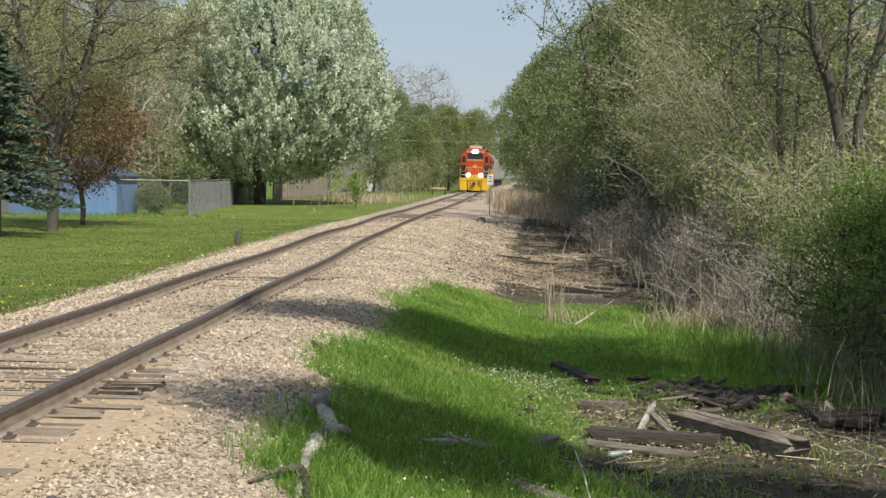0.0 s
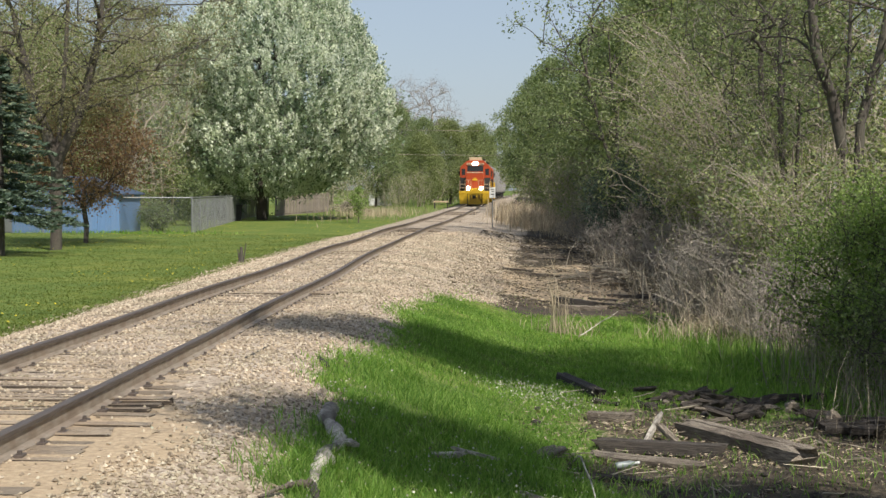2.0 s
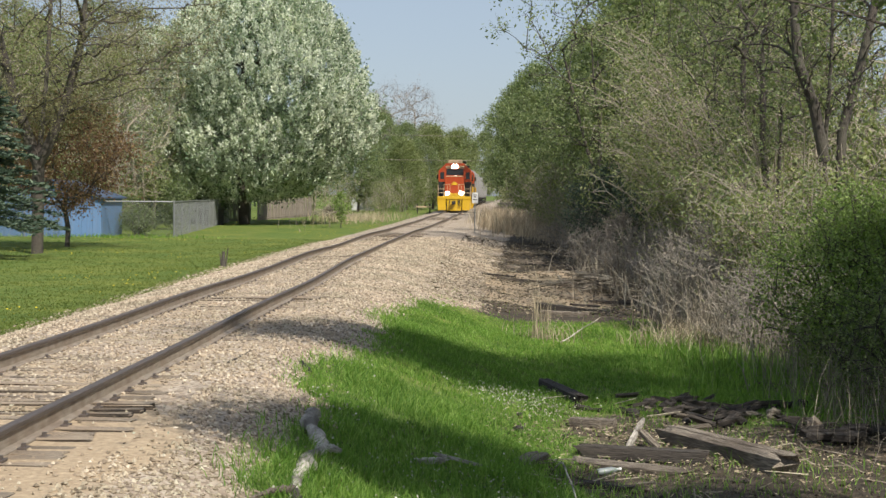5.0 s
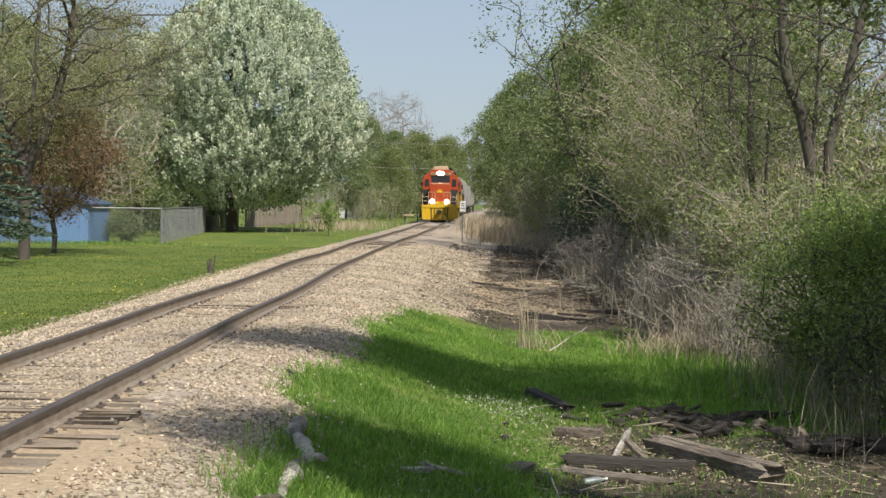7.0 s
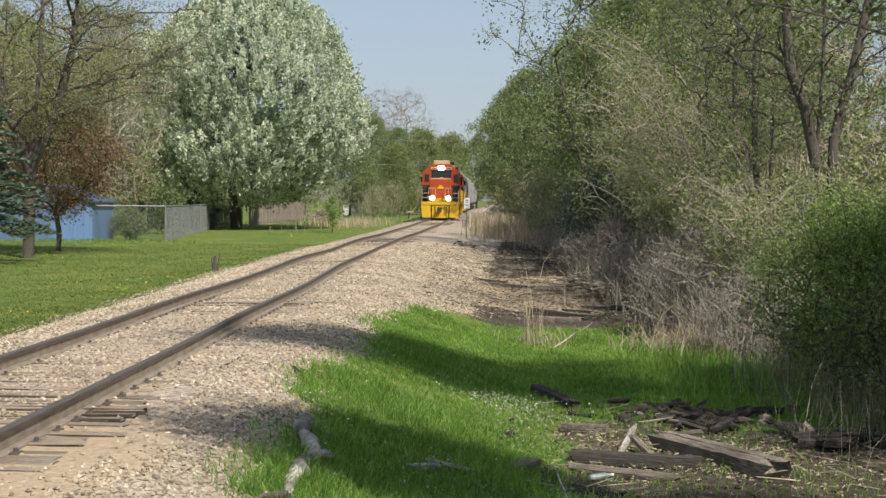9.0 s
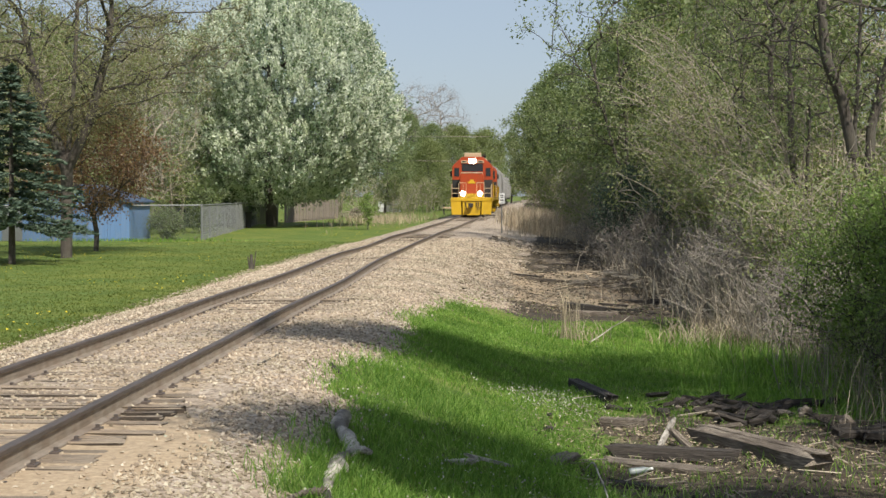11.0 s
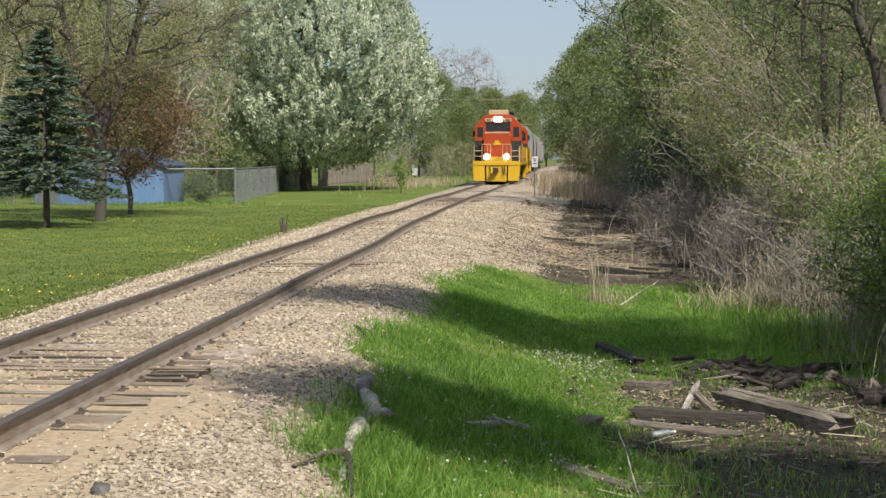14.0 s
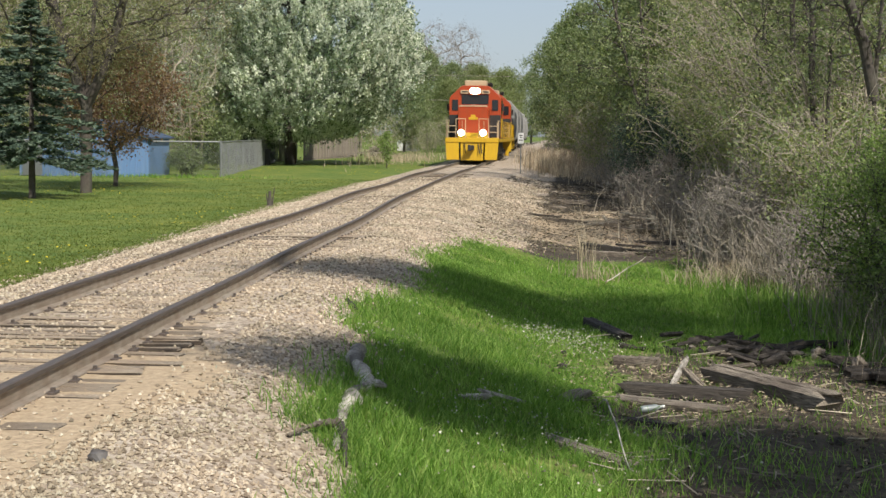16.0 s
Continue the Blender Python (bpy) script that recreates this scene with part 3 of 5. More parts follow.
def trunk_line(rng, h, n=4, lean=(0, 0), wander=0.04):
    pts = [(0, 0, -0.15)]
    for i in range(1, n + 1):
        k = i / n
        pts.append((lean[0] * k + rng.normal(0, wander * h / n), lean[1] * k + rng.normal(0, wander * h / n), h * k))
    return pts


def gz(x, y):
    return float(ground_z(x, y))


def at_ground(x, y, rz=0, dz=0):
    return pose(x, y, gz(x, y) + dz, 0, 0, rz)


def plumes(rng, tips, mid, per, length, width, size, flat=0.6):
    """Brush-like sprays that point up and out from the crown's middle."""
    d = tips - mid
    d /= np.linalg.norm(d, axis=1, keepdims=True)
    d = d * 0.55 + [0, 0, 0.75] + rng.normal(0, 0.18, d.shape)
    d /= np.linalg.norm(d, axis=1, keepdims=True)
    n = len(tips) * per
    t = rng.uniform(-0.5, 0.5, (n, 1))
    c = np.repeat(tips, per, 0) + np.repeat(d, per, 0) * t * length + rng.normal(0, 1, (n, 3)) * width * (0.75 - 0.6 * t)
    a = rand_dirs(rng, n) * 0.7 + np.repeat(d, per, 0) * 0.6
    b = np.cross(a, rand_dirs(rng, n))
    b /= np.maximum(np.linalg.norm(b, axis=1, keepdims=True), 1e-6)
    q = size * rng.uniform(0.6, 1.3, (n, 1))
    return scatter_quads(c, a * q, b * q * flat)


def pear(x, y, seed, r, h, label):
    rng = np.random.default_rng(seed)
    goals = crown_points(rng, 620, r, 1.7, h, 0.5, 0.40, 0.10, 0.46)
    goals[:, 0] += 0.9 * smooth(1.5, 6, goals[:, 2])
    ob = tree("blossoming_pear_tree", label, at_ground(x, y), seed, [trunk_line(rng, h * 0.72, 5)], goals, 0.36, BARK,
              [("crown", LEAF_PEAR, 55, 0.45, 0.10, 1.0)])
    tips = crown_points(rng, 2700, r, 1.6, h + 0.2, 0.84, 0.40, 0.12, 0.44)
    tips[:, 0] += 0.9 * smooth(1.5, 6, tips[:, 2])
    mid = np.array([0.5, 0, h * 0.4])
    for name, material, per, width, size in (("leaf_sprays", LEAF_PEAR, 18, 0.17, 0.085), ("blossom", BLOSSOM, 84, 0.13, 0.075)):
        v, f = plumes(rng, tips, mid, per, 0.75, width, size)
        link_mesh(name, raw_mesh(name, v, f, material), ob)
    return ob


pear(-14.8, 88, 21, 7.0, 13.9, "large callery pear in white blossom and pale green leaf")
pear(-24.5, 104, 22, 6.2, 13.0, "second pear in white blossom standing behind the fence")

rng = np.random.default_rng(5)
goals = crown_points(rng, 520, 5.4, 4.3, 12.5, 0.3, 0.42, 0.3)
tree("leafing_maple", "broad maple with dark forked limbs and sparse olive buds", at_ground(-14.8, 47.5), 5,
     [[(0, 0, -0.15), (0.03, 0, 1.3), (0.05, 0, 2.9), (-0.9, 0.4, 5.2), (-1.6, 0.6, 8.0)], [(0.05, 0, 2.8), (0.9, -0.3, 4.4), (1.5, -0.2, 6.8), (1.7, 0, 9.0)], [(0.05, 0, 2.9), (0.2, 0.5, 6.0), (0.3, 0.8, 9.5)]],
     goals, 0.21, BARK, [("crown", LEAF_MAPLE, 120, 0.4, 0.04, 1.0)], twigs=5, tip=0.009)
goals = crown_points(np.random.default_rng(6), 230, 2.45, 1.55, 5.3, 0.4, 0.42, 0.2)
tree("crabapple_tree", "small round crabapple with reddish brown new leaves", at_ground(-15.4, 53.0), 6, [trunk_line(np.random.default_rng(6), 2.6, 4)], goals, 0.10, BARK,
     [("crown", LEAF_RED, 80, 0.28, 0.055, 1.0)], twigs=3)


def spruce(x, y, seed, h, r, bare):
    rng = np.random.default_rng(seed)
    ob = empty("spruce_tree", at_ground(x, y), "blue-green spruce with tiered drooping boughs and bare lower trunk", "tree")
    p0, p1, r0, r1 = [[(0, 0, -0.1)], [(0.03, 0.02, h)], [0.12], [0.02]]
    cs, ax = [], []
    z = bare
    while z < h - 0.1:
        k = (z - bare) / (h - bare)
        R = r * (1 - k) ** 0.85 + 0.08
        m = int(9 + 6 * (1 - k))
        for i in range(m):
            an = rng.uniform(0, 6.28)
            L = R * rng.uniform(0.75, 1.1)
            e = np.array([math.cos(an) * L, math.sin(an) * L, z - 0.12 * L + rng.normal(0, 0.06)])
            p0.append((0, 0, z)), p1.append(e), r0.append(0.02), r1.append(0.006)
            for t in np.linspace(0.25, 1.0, int(8 + 12 * L)):
                for s in range(4):
                    cs.append(np.array([0, 0, z]) * (1 - t) + e * t + rng.normal(0, 0.055, 3) * [1, 1, 0.6] + [0, 0, 0.03])
                    ax.append([math.cos(an) + rng.normal(0, 0.7), math.sin(an) + rng.normal(0, 0.7), rng.normal(0.1, 0.25)])
        z += rng.uniform(0.2, 0.3)
    v, f = tubes(np.array(p0, float), np.array(p1, float), np.array(r0), np.array(r1), 5)
    link_mesh("trunk", raw_mesh("trunk", v, f, BARK), ob)
    cs, ax = np.array(cs), np.array(ax)
    ax /= np.linalg.norm(ax, axis=1, keepdims=True)
    b = np.cross(ax, rand_dirs(rng, len(ax)))
    v, f = scatter_quads(cs, ax * 0.10 * rng.uniform(0.7, 1.3, (len(ax), 1)), b * 0.035)
    link_mesh("crown", raw_mesh("crown", v, f, NEEDLE), ob)


spruce(-15.1, 43.2, 31, 5.9, 2.4, 1.2)


def woodland(kind, seed):
    """One tree of a kind for the woods along the line."""
    rng = np.random.default_rng(seed)
    far = pose(0, 0, 0)
    if kind == "green":
        goals = crown_points(rng, 460, 3.6, 1.6, 12.0, 0.4, 0.42, 0.4)
        return tree("leafy_roadside_tree", "dense young tree in fresh green leaf beside the track", far, seed, [trunk_line(rng, 8, 5, (0.6, 0.3))], goals, 0.17, BARK,
                    [("crown", LEAF_GREEN, 52, 0.27, 0.095, 1.0)], twigs=2, group="trees along the track")
    if kind == "bright":
        goals = crown_points(rng, 330, 3.6, 1.2, 11.0, 0.45, 0.42, 0.35)
        return tree("yellow_green_tree", "distant tree in yellow-green spring leaf", far, seed, [trunk_line(rng, 8, 5, (0.3, 0.3))], goals, 0.17, BARK,
                    [("crown", LEAF_FAR, 80, 0.45, 0.10, 1.0)], twigs=1, group="distant trees")
    if kind == "olive":
        goals = crown_points(rng, 260, 3.0, 0.9, 9.5, 0.35, 0.45, 0.35)
        goals[:, 0] -= 0.5
        return tree("budding_scrub_tree", "scrubby tree with pale arching branches and sparse olive buds", far, seed,
                    [[(0.3 * i, 0.2 * j, -0.15), (0.5 * i + rng.normal(0, .2), 0.5 * j, 2.5), (1.0 * i, 0.8 * j, 5.5)] for i, j in ((1, 0), (-1, 0.4), (0, -1))], goals, 0.075, BARK_PALE,
                    [("crown", LEAF_OLIVE, 30, 0.22, 0.052, 0.8), ("green_leaves", LEAF_GREEN, 36, 0.2, 0.064, 0.6)], twigs=4, tip=0.012, sides=4, group="scrub along the track")
    if kind == "airy":
        goals = crown_points(rng, 300, 3.6, 2.6, 12.5, 0.3, 0.45, 0.45)
        return tree("airy_leafing_tree", "open-crowned tree with dark twigs and small fresh leaves", far, seed, [trunk_line(rng, 8, 5, (-0.8, 0.3)), [(0, 0, 1.5), (-0.9, 0.2, 4.0), (-1.8, 0.2, 7.5)]], goals, 0.075, BARK,
                    [("crown", LEAF_GREEN, 44, 0.26, 0.065, 0.95)], twigs=5, tip=0.009, group="trees along the track")
    if kind == "tall":
        goals = crown_points(rng, 210, 2.3, 5.2, 13.0, 0.3, 0.5, 0.4)
        return tree("tall_dark_trunked_tree", "tall tree with dark bare trunk and thin green crown", far, seed, [trunk_line(rng, 9, 6, (rng.normal(0, 0.6), 0.3), 0.05), [(0.03, 0, 1.6), (-0.5, 0.2, 3.6), (-1.0, 0.5, 6.5)]], goals, 0.125, BARK,
                    [("crown", LEAF_GREEN, 28, 0.45, 0.042, 1.0)], twigs=4, group="trees along the track")
    goals = crown_points(rng, 240, 4.5, 3.0, 15.0, 0.3, 0.5, 0.3)
    return tree("bare_grey_tree", "tall tree still bare with a haze of grey twigs", far, seed, [trunk_line(rng, 11, 5)], goals, 0.22, BARK_GREY, [("twig_haze", BARE, 26, 0.5, 0.12, 1.0, 0.1)], twigs=5, tip=0.012, group="distant trees")


def grove(kind, seeds, spots):
    """spots: x, y, turn, size."""
    models = [woodland(kind, s) for s in seeds]
    for i, (x, y, turn, size) in enumerate(spots):
        src = models[i % len(models)]
        ob = src if i < len(models) else copy_thing(src, Matrix())
        ob.matrix_basis = at_ground(x, y, turn)
        ob.scale = (size, size, size)


rng = np.random.default_rng(77)
grove("green", (41, 42, 43), [
    (3.4, 114, 10, 1.0), (6.2, 100, 80, 1.1), (7.2, 88, 150, 1.05), (9.2, 75, 220, 1.05), (2.6, 132, 300, 1.0), (3.2, 152, 20, 1.05), (5.5, 176, 60, 1.1), (8.6, 205, 100, 1.2),
    (8.5, 92, 15, 1.2), (10.5, 78, 200, 1.2), (9.5, 64, 140, 1.05), (12.5, 105, 20, 1.3), (10, 125, 280, 1.3), (9, 145, 80, 1.2),
    (-13.5, 150, 30, 0.8), (-10.0, 176, 120, 0.85), (-14, 190, 200, 1.0), (-9.5, 215, 20, 1.0), (-6.0, 245, 90, 1.0), (-1, 275, 10, 1.1), (6, 285, 160, 1.2), (12, 270, 250, 1.2), (16, 240, 300, 1.3),
    (-20, 165, 60, 1.0), (-26, 150, 180, 1.1), (-33, 125, 270, 1.2), (-40, 110, 0, 1.2), (-30, 96, 90, 1.1), (-36, 88, 45, 1.0), (-28, 84, 200, 0.9),
    (-45, 150, 10, 1.3), (-60, 140, 100, 1.4), (8.0, 63, 35, 1.15), (10.2, 71, 95, 1.3), (32, 210, 10, 1.0), (46, 190, 10, 1.0), (-18, 240, 10, 1.3), (-32, 220, 50, 1.3)])
grove("olive", (51, 52, 53), [
    (7.2, 61, 20, 1.05), (6.6, 52, 100, 1.0), (7.6, 44.5, 190, 0.95), (8.4, 38.5, 260, 0.9), (12.4, 37, 330, 0.8), (9.6, 40, 150, 1.1), (9.4, 55, 210, 1.1), (8.2, 68, 40, 1.1), (12, 68, 30, 1.2), (-22.5, 71.5, 20, 1.0), (-27, 66, 100, 1.1), (-19, 72.5, 210, 0.95), (-25, 78, 60, 1.25), (-19.8, 84, 10, 1.3), (-24.5, 89, 120, 1.4), (-30, 80, 230, 1.4), (-34, 72, 310, 1.4), (-27.5, 70, 50, 1.25)])
grove("airy", (54, 55), [(4.9, 60, 0, 1.12), (7.2, 68, 40, 1.15), (8.2, 50, 15, 0.95), (11.2, 43, 80, 0.85)])
grove("tall", (61, 62, 63), [
    (6.1, 36.2, 0, 0.8), (6.45, 34.0, 120, 0.72), (8.7, 47, 40, 1.0)])
grove("bright", (46,), [(-7.0, 178, 0, 0.9), (-4.6, 215, 90, 1.0), (-9.5, 160, 200, 0.7)])
grove("bare", (71, 72), [(-13.5, 196, 0, 1.1), (-10.2, 200, 100, 1.1), (-17, 205, 200, 0.95), (-52, 128, 20, 1.0), (-24, 120, 90, 0.9), (-20.5, 80, 10, 0.75), (-30, 75, 100, 0.85), (15, 62, 50, 0.7), (22, 96, 10, 0.8)])


# twin-stemmed tree at the wood's edge
rng = np.random.default_rng(64)
goals = crown_points(rng, 300, 3.2, 4.6, 13.5, 0.25, 0.5, 0.4)
tree("twin_stemmed_tree", "tall twin-stemmed tree with furrowed dark trunks and thin green crown", at_ground(6.75, 30.0), 64,
     [[(0, 0, -0.15), (0.02, 0, 1.6), (0.0, 0, 3.9), (0.12, 0.1, 5.6), (0.16, 0.2, 7.5), (0.3, 0.4, 10.5)],
      [(0.0, 0, 3.6), (-0.25, -0.1, 4.7), (-0.62, -0.2, 5.6), (-0.75, -0.2, 7.2), (-1.1, 0, 9.5)],
      [(0.32, 0.1, -0.15), (0.3, 0.1, 1.8), (0.36, 0.1, 4.2), (0.75, 0.2, 5.6), (1.1, 0.3, 7.2), (1.5, 0.3, 10.0)]],
     goals, 0.115, BARK, [("crown", LEAF_GREEN, 20, 0.26, 0.045, 0.9)], sides=8, twigs=4, group="trees along the track")


# ---- undergrowth ----
def shrub(name, label, x, y, seed, r, h, stems, n, bark, crowns, twigs=4, tip=0.005, r_base=0.03, z0=0.25, group="", m=None, lumps=0.35, squash=1.0):
    rng = np.random.default_rng(seed)
    goals = crown_points(rng, n, r, z0, h, 0.3, 0.5, lumps)
    goals[:, 1] *= squash
    st = []
    for i in range(stems):
        a = rng.uniform(0, 6.28)
        q = rng.uniform(0, 0.35) * r
        st.append([(q * math.cos(a), q * math.sin(a), -0.1), (1.6 * q * math.cos(a), 1.6 * q * math.sin(a), h * 0.3), (2.2 * q * math.cos(a) + rng.normal(0, 0.1), 2.2 * q * math.sin(a), h * 0.6)])
    return tree(name, label, m or at_ground(x, y), seed, st, goals, r_base, bark, crowns, 4, 0.15, tip, twigs, "shrub", group)


GB = [("foliage", LEAF_BRIGHT, 120, 0.2, 0.028, 0.95), ("dark_foliage", LEAF_GREEN, 40, 0.2, 0.026, 0.7)]
shrub("green_bush", "bushy shrub in bright new leaf over dark stems", 5.4, 21.8, 81, 1.35, 2.75, 9, 210, BARK, GB, group="bushes at the wood's edge")
shrub("green_bush", "bushy shrub in bright new leaf over dark stems", 6.1, 20.6, 82, 1.5, 2.9, 9, 220, BARK, GB, group="bushes at the wood's edge")
shrub("green_bush", "low tangled shrub in thin green leaf", 5.65, 18.6, 83, 1.15, 2.0, 8, 170, BARK, [("foliage", LEAF_GREEN, 70, 0.19, 0.024, 0.9)], group="bushes at the wood's edge")
shrub("green_bush", "low tangled shrub in thin green leaf", 5.5, 16.6, 84, 0.8, 1.3, 7, 120, BARK, [("foliage", LEAF_GREEN, 60, 0.17, 0.022, 0.8)], group="bushes at the wood's edge")
shrub("dark_evergreen_shrub", "dark evergreen shrub at the foot of the trees", 4.3, 56, 85, 1.5, 3.3, 5, 170, BARK, [("foliage", NEEDLE, 60, 0.25, 0.06, 1.0, 0.35)])
shrub("dark_evergreen_shrub", "dark evergreen shrub at the foot of the trees", 5.6, 51, 86, 1.4, 2.8, 5, 150, BARK, [("foliage", NEEDLE, 50, 0.25, 0.06, 0.9, 0.35)])

model = shrub("leafless_bramble", "tangle of grey leafless bramble stems", 4.5, 44, 87, 1.3, 1.7, 14, 100, BARK_GREY, [("dead_leaves", GREYSTALK, 6, 0.2, 0.035, 0.4)], 4, 0.012, 0.03, 0.1, "brambles by the clearing")
model2 = shrub("leafless_bramble", "tangle of grey leafless bramble stems", 4.4, 29.2, 88, 1.15, 2.0, 14, 120, BARK_GREY, [("dead_leaves", GREYSTALK, 8, 0.2, 0.026, 0.5)], 5, 0.008, 0.022, 0.1, "brambles by the clearing")
rng = np.random.default_rng(90)
for i, (x, y, s) in enumerate([(5.2, 40, 1.0), (4.3, 48, 0.95), (3.6, 52.5, 0.8), (5.6, 36, 1.1), (5.3, 31, 1.05), (3.8, 30.8, 0.75), (5.6, 27.4, 1.0), (4.7, 26.0, 0.7), (6.3, 24.4, 1.1), (4.2, 60, 0.9), (3.4, 66, 0.8), (5.0, 70, 1.0), (6.5, 33, 1.2)]):
    c = copy_thing((model, model2)[i % 2], at_ground(x, y, 47 * i))
    c.scale = (s, s, s)
under = [shrub("understory_shrub", "thin shrub with pale stems and small buds", 6.5, 42, 91 + k, 1.7, 3.4, 7, 120, BARK_PALE, [("foliage", LEAF_OLIVE, 24, 0.17, 0.045, 0.8), ("new_leaves", LEAF_GREEN, 20, 0.17, 0.05, 0.5)], 3, 0.010, 0.034, 0.3, "understory shrubs") for k in range(2)]
for i, (x, y, s) in enumerate([(5.9, 46, 1), (7.4, 38, 1.1), (6.7, 29, 1.0), (8.2, 30.5, 1.2), (6.0, 58, 1.1), (5.4, 64, 1.0), (4.6, 74, 1.0), (4.0, 80, 1.1), (3.6, 90, 1.2), (4.3, 96, 1.3), (3.2, 104, 1.2), (2.6, 118, 1.2), (7.9, 24.5, 1.1), (9.5, 33, 1.3), (9, 44, 1.3), (2.4, 128, 1.3), (10.8, 28, 1.3), (11.5, 36, 1.3), (8.2, 22.0, 1.1), (9.6, 26, 1.3),
                              (-14, 134, 1.2), (-17, 140, 1.4), (-11.5, 160, 1.3), (-19.5, 100, 1.2), (-8.6, 170, 1.3), (-7.4, 190, 1.3), (-25, 90, 1.3), (-30, 88, 1.4), (-12.4, 150, 1.1), (-14.6, 152, 1.2), (-10.4, 140, 0.9), (-9.2, 150, 1.0)]):
    c = copy_thing(under[i % 2], at_ground(x, y, 61 * i))
    c.scale = (s, s, s)


def arching_scrub(x, y, seed, reach, top, n, label):
    """Long pale canes that rise from one foot and arch over towards the track."""
    rng = np.random.default_rng(seed)
    ob = empty("arching_scrub", at_ground(x, y), label, "shrub", "arching scrub by the clearing")
    p0, p1, r0, r1, tips = [], [], [], [], []
    for i in range(n):
        way = rng.normal(math.pi, 0.75)
        L, h = reach * rng.uniform(0.35, 1.0), top * rng.uniform(0.45, 1.0)
        foot = rng.normal(0, 0.25, 3) * [1, 1, 0]
        pts = []
        for t in np.linspace(0, 1, 9):
            pts.append(foot + [math.cos(way) * L * t ** 1.5, math.sin(way) * L * t ** 1.5, h * (1 - (1 - t) ** 1.7) + rng.normal(0, 0.03)])
        for k in range(8):
            ra, rb = 0.042 * (1 - k / 8.6), 0.042 * (1 - (k + 1) / 8.6)
            p0.append(pts[k]), p1.append(pts[k + 1]), r0.append(ra), r1.append(rb)
            if k > 1:
                for j in range(3):
                    a = pts[k] + (pts[k + 1] - pts[k]) * rng.uniform()
                    b = a + rng.normal(0, 0.3, 3) + [-0.2, 0, 0.15]
                    p0.append(a), p1.append(b), r0.append(0.007), r1.append(0.003)
                    tips.append(b)
    v, f = tubes(np.array(p0), np.array(p1), np.array(r0), np.array(r1), 4)
    link_mesh("cane_thicket", raw_mesh("cane_thicket", v, f, BARK_PALE), ob)["label"] = "pale bare canes"
    v, f = leaves(rng, np.array(tips)[::3], 16, 0.13, 0.048)
    link_mesh("green_leaves", raw_mesh("green_leaves", v, f, LEAF_GREEN), ob)["label"] = "tufts of fresh green leaves"
    v, f = leaves(rng, np.array(tips), 7, 0.12, 0.035)
    link_mesh("bud_haze", raw_mesh("bud_haze", v, f, LEAF_OLIVE), ob)["label"] = "small olive buds"


arching_scrub(6.6, 41.0, 401, 4.4, 7.6, 46, "arching pale canes leaning towards the track")
arching_scrub(6.9, 34.5, 402, 3.4, 5.2, 36, "arching pale canes leaning towards the track")
arching_scrub(6.4, 47.5, 403, 3.6, 7.0, 40, "arching pale canes with olive buds")
arching_scrub(5.9, 28.8, 404, 2.2, 3.4, 26, "low arching pale canes over the brambles")


# ---- trees added out of view, shaped so their shade falls on the clearing's grass ----
def shade_tree(x, y, seed, rx, ry, z0, z1, off, n=150, limb=None, flare=(0, 0)):
    rng = np.random.default_rng(seed)
    goals = crown_points(rng, n, 1.0, z0, z1, 0.2, 0.5, 0.3)
    goals[:, 0] = goals[:, 0] * rx + off
    k = goals[:, 0] / rx - off / rx
    goals[:, 1] = goals[:, 1] * np.maximum(ry + flare[1] * k, 0.55) + flare[0] * (0.5 + k)
    stems_ = [[(0, 0, -0.1), (-0.1, 0, 2.2), (off * 0.4, 0.1, z0 + 0.6), (off * 0.8, 0.2, z1 - 1)]]
    ob = tree("edge_tree", "leafing tree added beside the view to shade the clearing", at_ground(x, y), seed, stems_, goals, 0.12, BARK,
         [("crown", LEAF_GREEN, 200, 0.33, 0.05, 1.0)], twigs=3, group="trees along the track")
    if limb:
        p = np.array(limb, float)
        t = np.linspace(0, len(p) - 1, 14)
        q = np.stack([np.interp(t, np.arange(len(p)), p[:, k]) for k in range(3)], 1) + rng.normal(0, 0.025, (14, 3))
        r = np.linspace(0.035, 0.008, 14)
        side = q[5:] + rng.normal(0, 0.25, (9, 3)) * [1, 1, 0.5]
        v, f = tubes(np.concatenate([q[:-1], q[5:]]), np.concatenate([q[1:], side]), np.concatenate([r[:-1], np.full(9, 0.006)]), np.concatenate([r[1:], np.full(9, 0.003)]), 5)
        link_mesh("bough", raw_mesh("bough", v, f, BARK), ob)
        v, f = leaves(rng, side, 14, 0.09, 0.022)
        link_mesh("bough_leaves", raw_mesh("bough_leaves", v, f, LEAF_GREEN), ob)


shade_tree(5.8, 7.0, 101, 1.8, 0.55, 5.9, 7.5, -3.1, 150, None, (1.0, 0.35))
shade_tree(10.4, 15.6, 105, 2.9, 2.5, 2.8, 7.8, -2.1, 300)
# this one hangs a bough into sight
shade_tree(7.4, 14.9, 102, 3.9, 1.5, 5.6, 8.0, -4.0, 330, [(-0.1, 0, 2.0), (-1.8, 0, 4.0), (-3.3, 0, 4.5), (-4.9, 0, 4.85)], (1.7, 2.2))
shade_tree(9.6, 12.6, 103, 2.6, 2.2, 2.6, 8.0, -0.4, 200)
shade_tree(7.4, 6.4, 104, 2.0, 1.7, 3.4, 7.5, -1.1, 230)


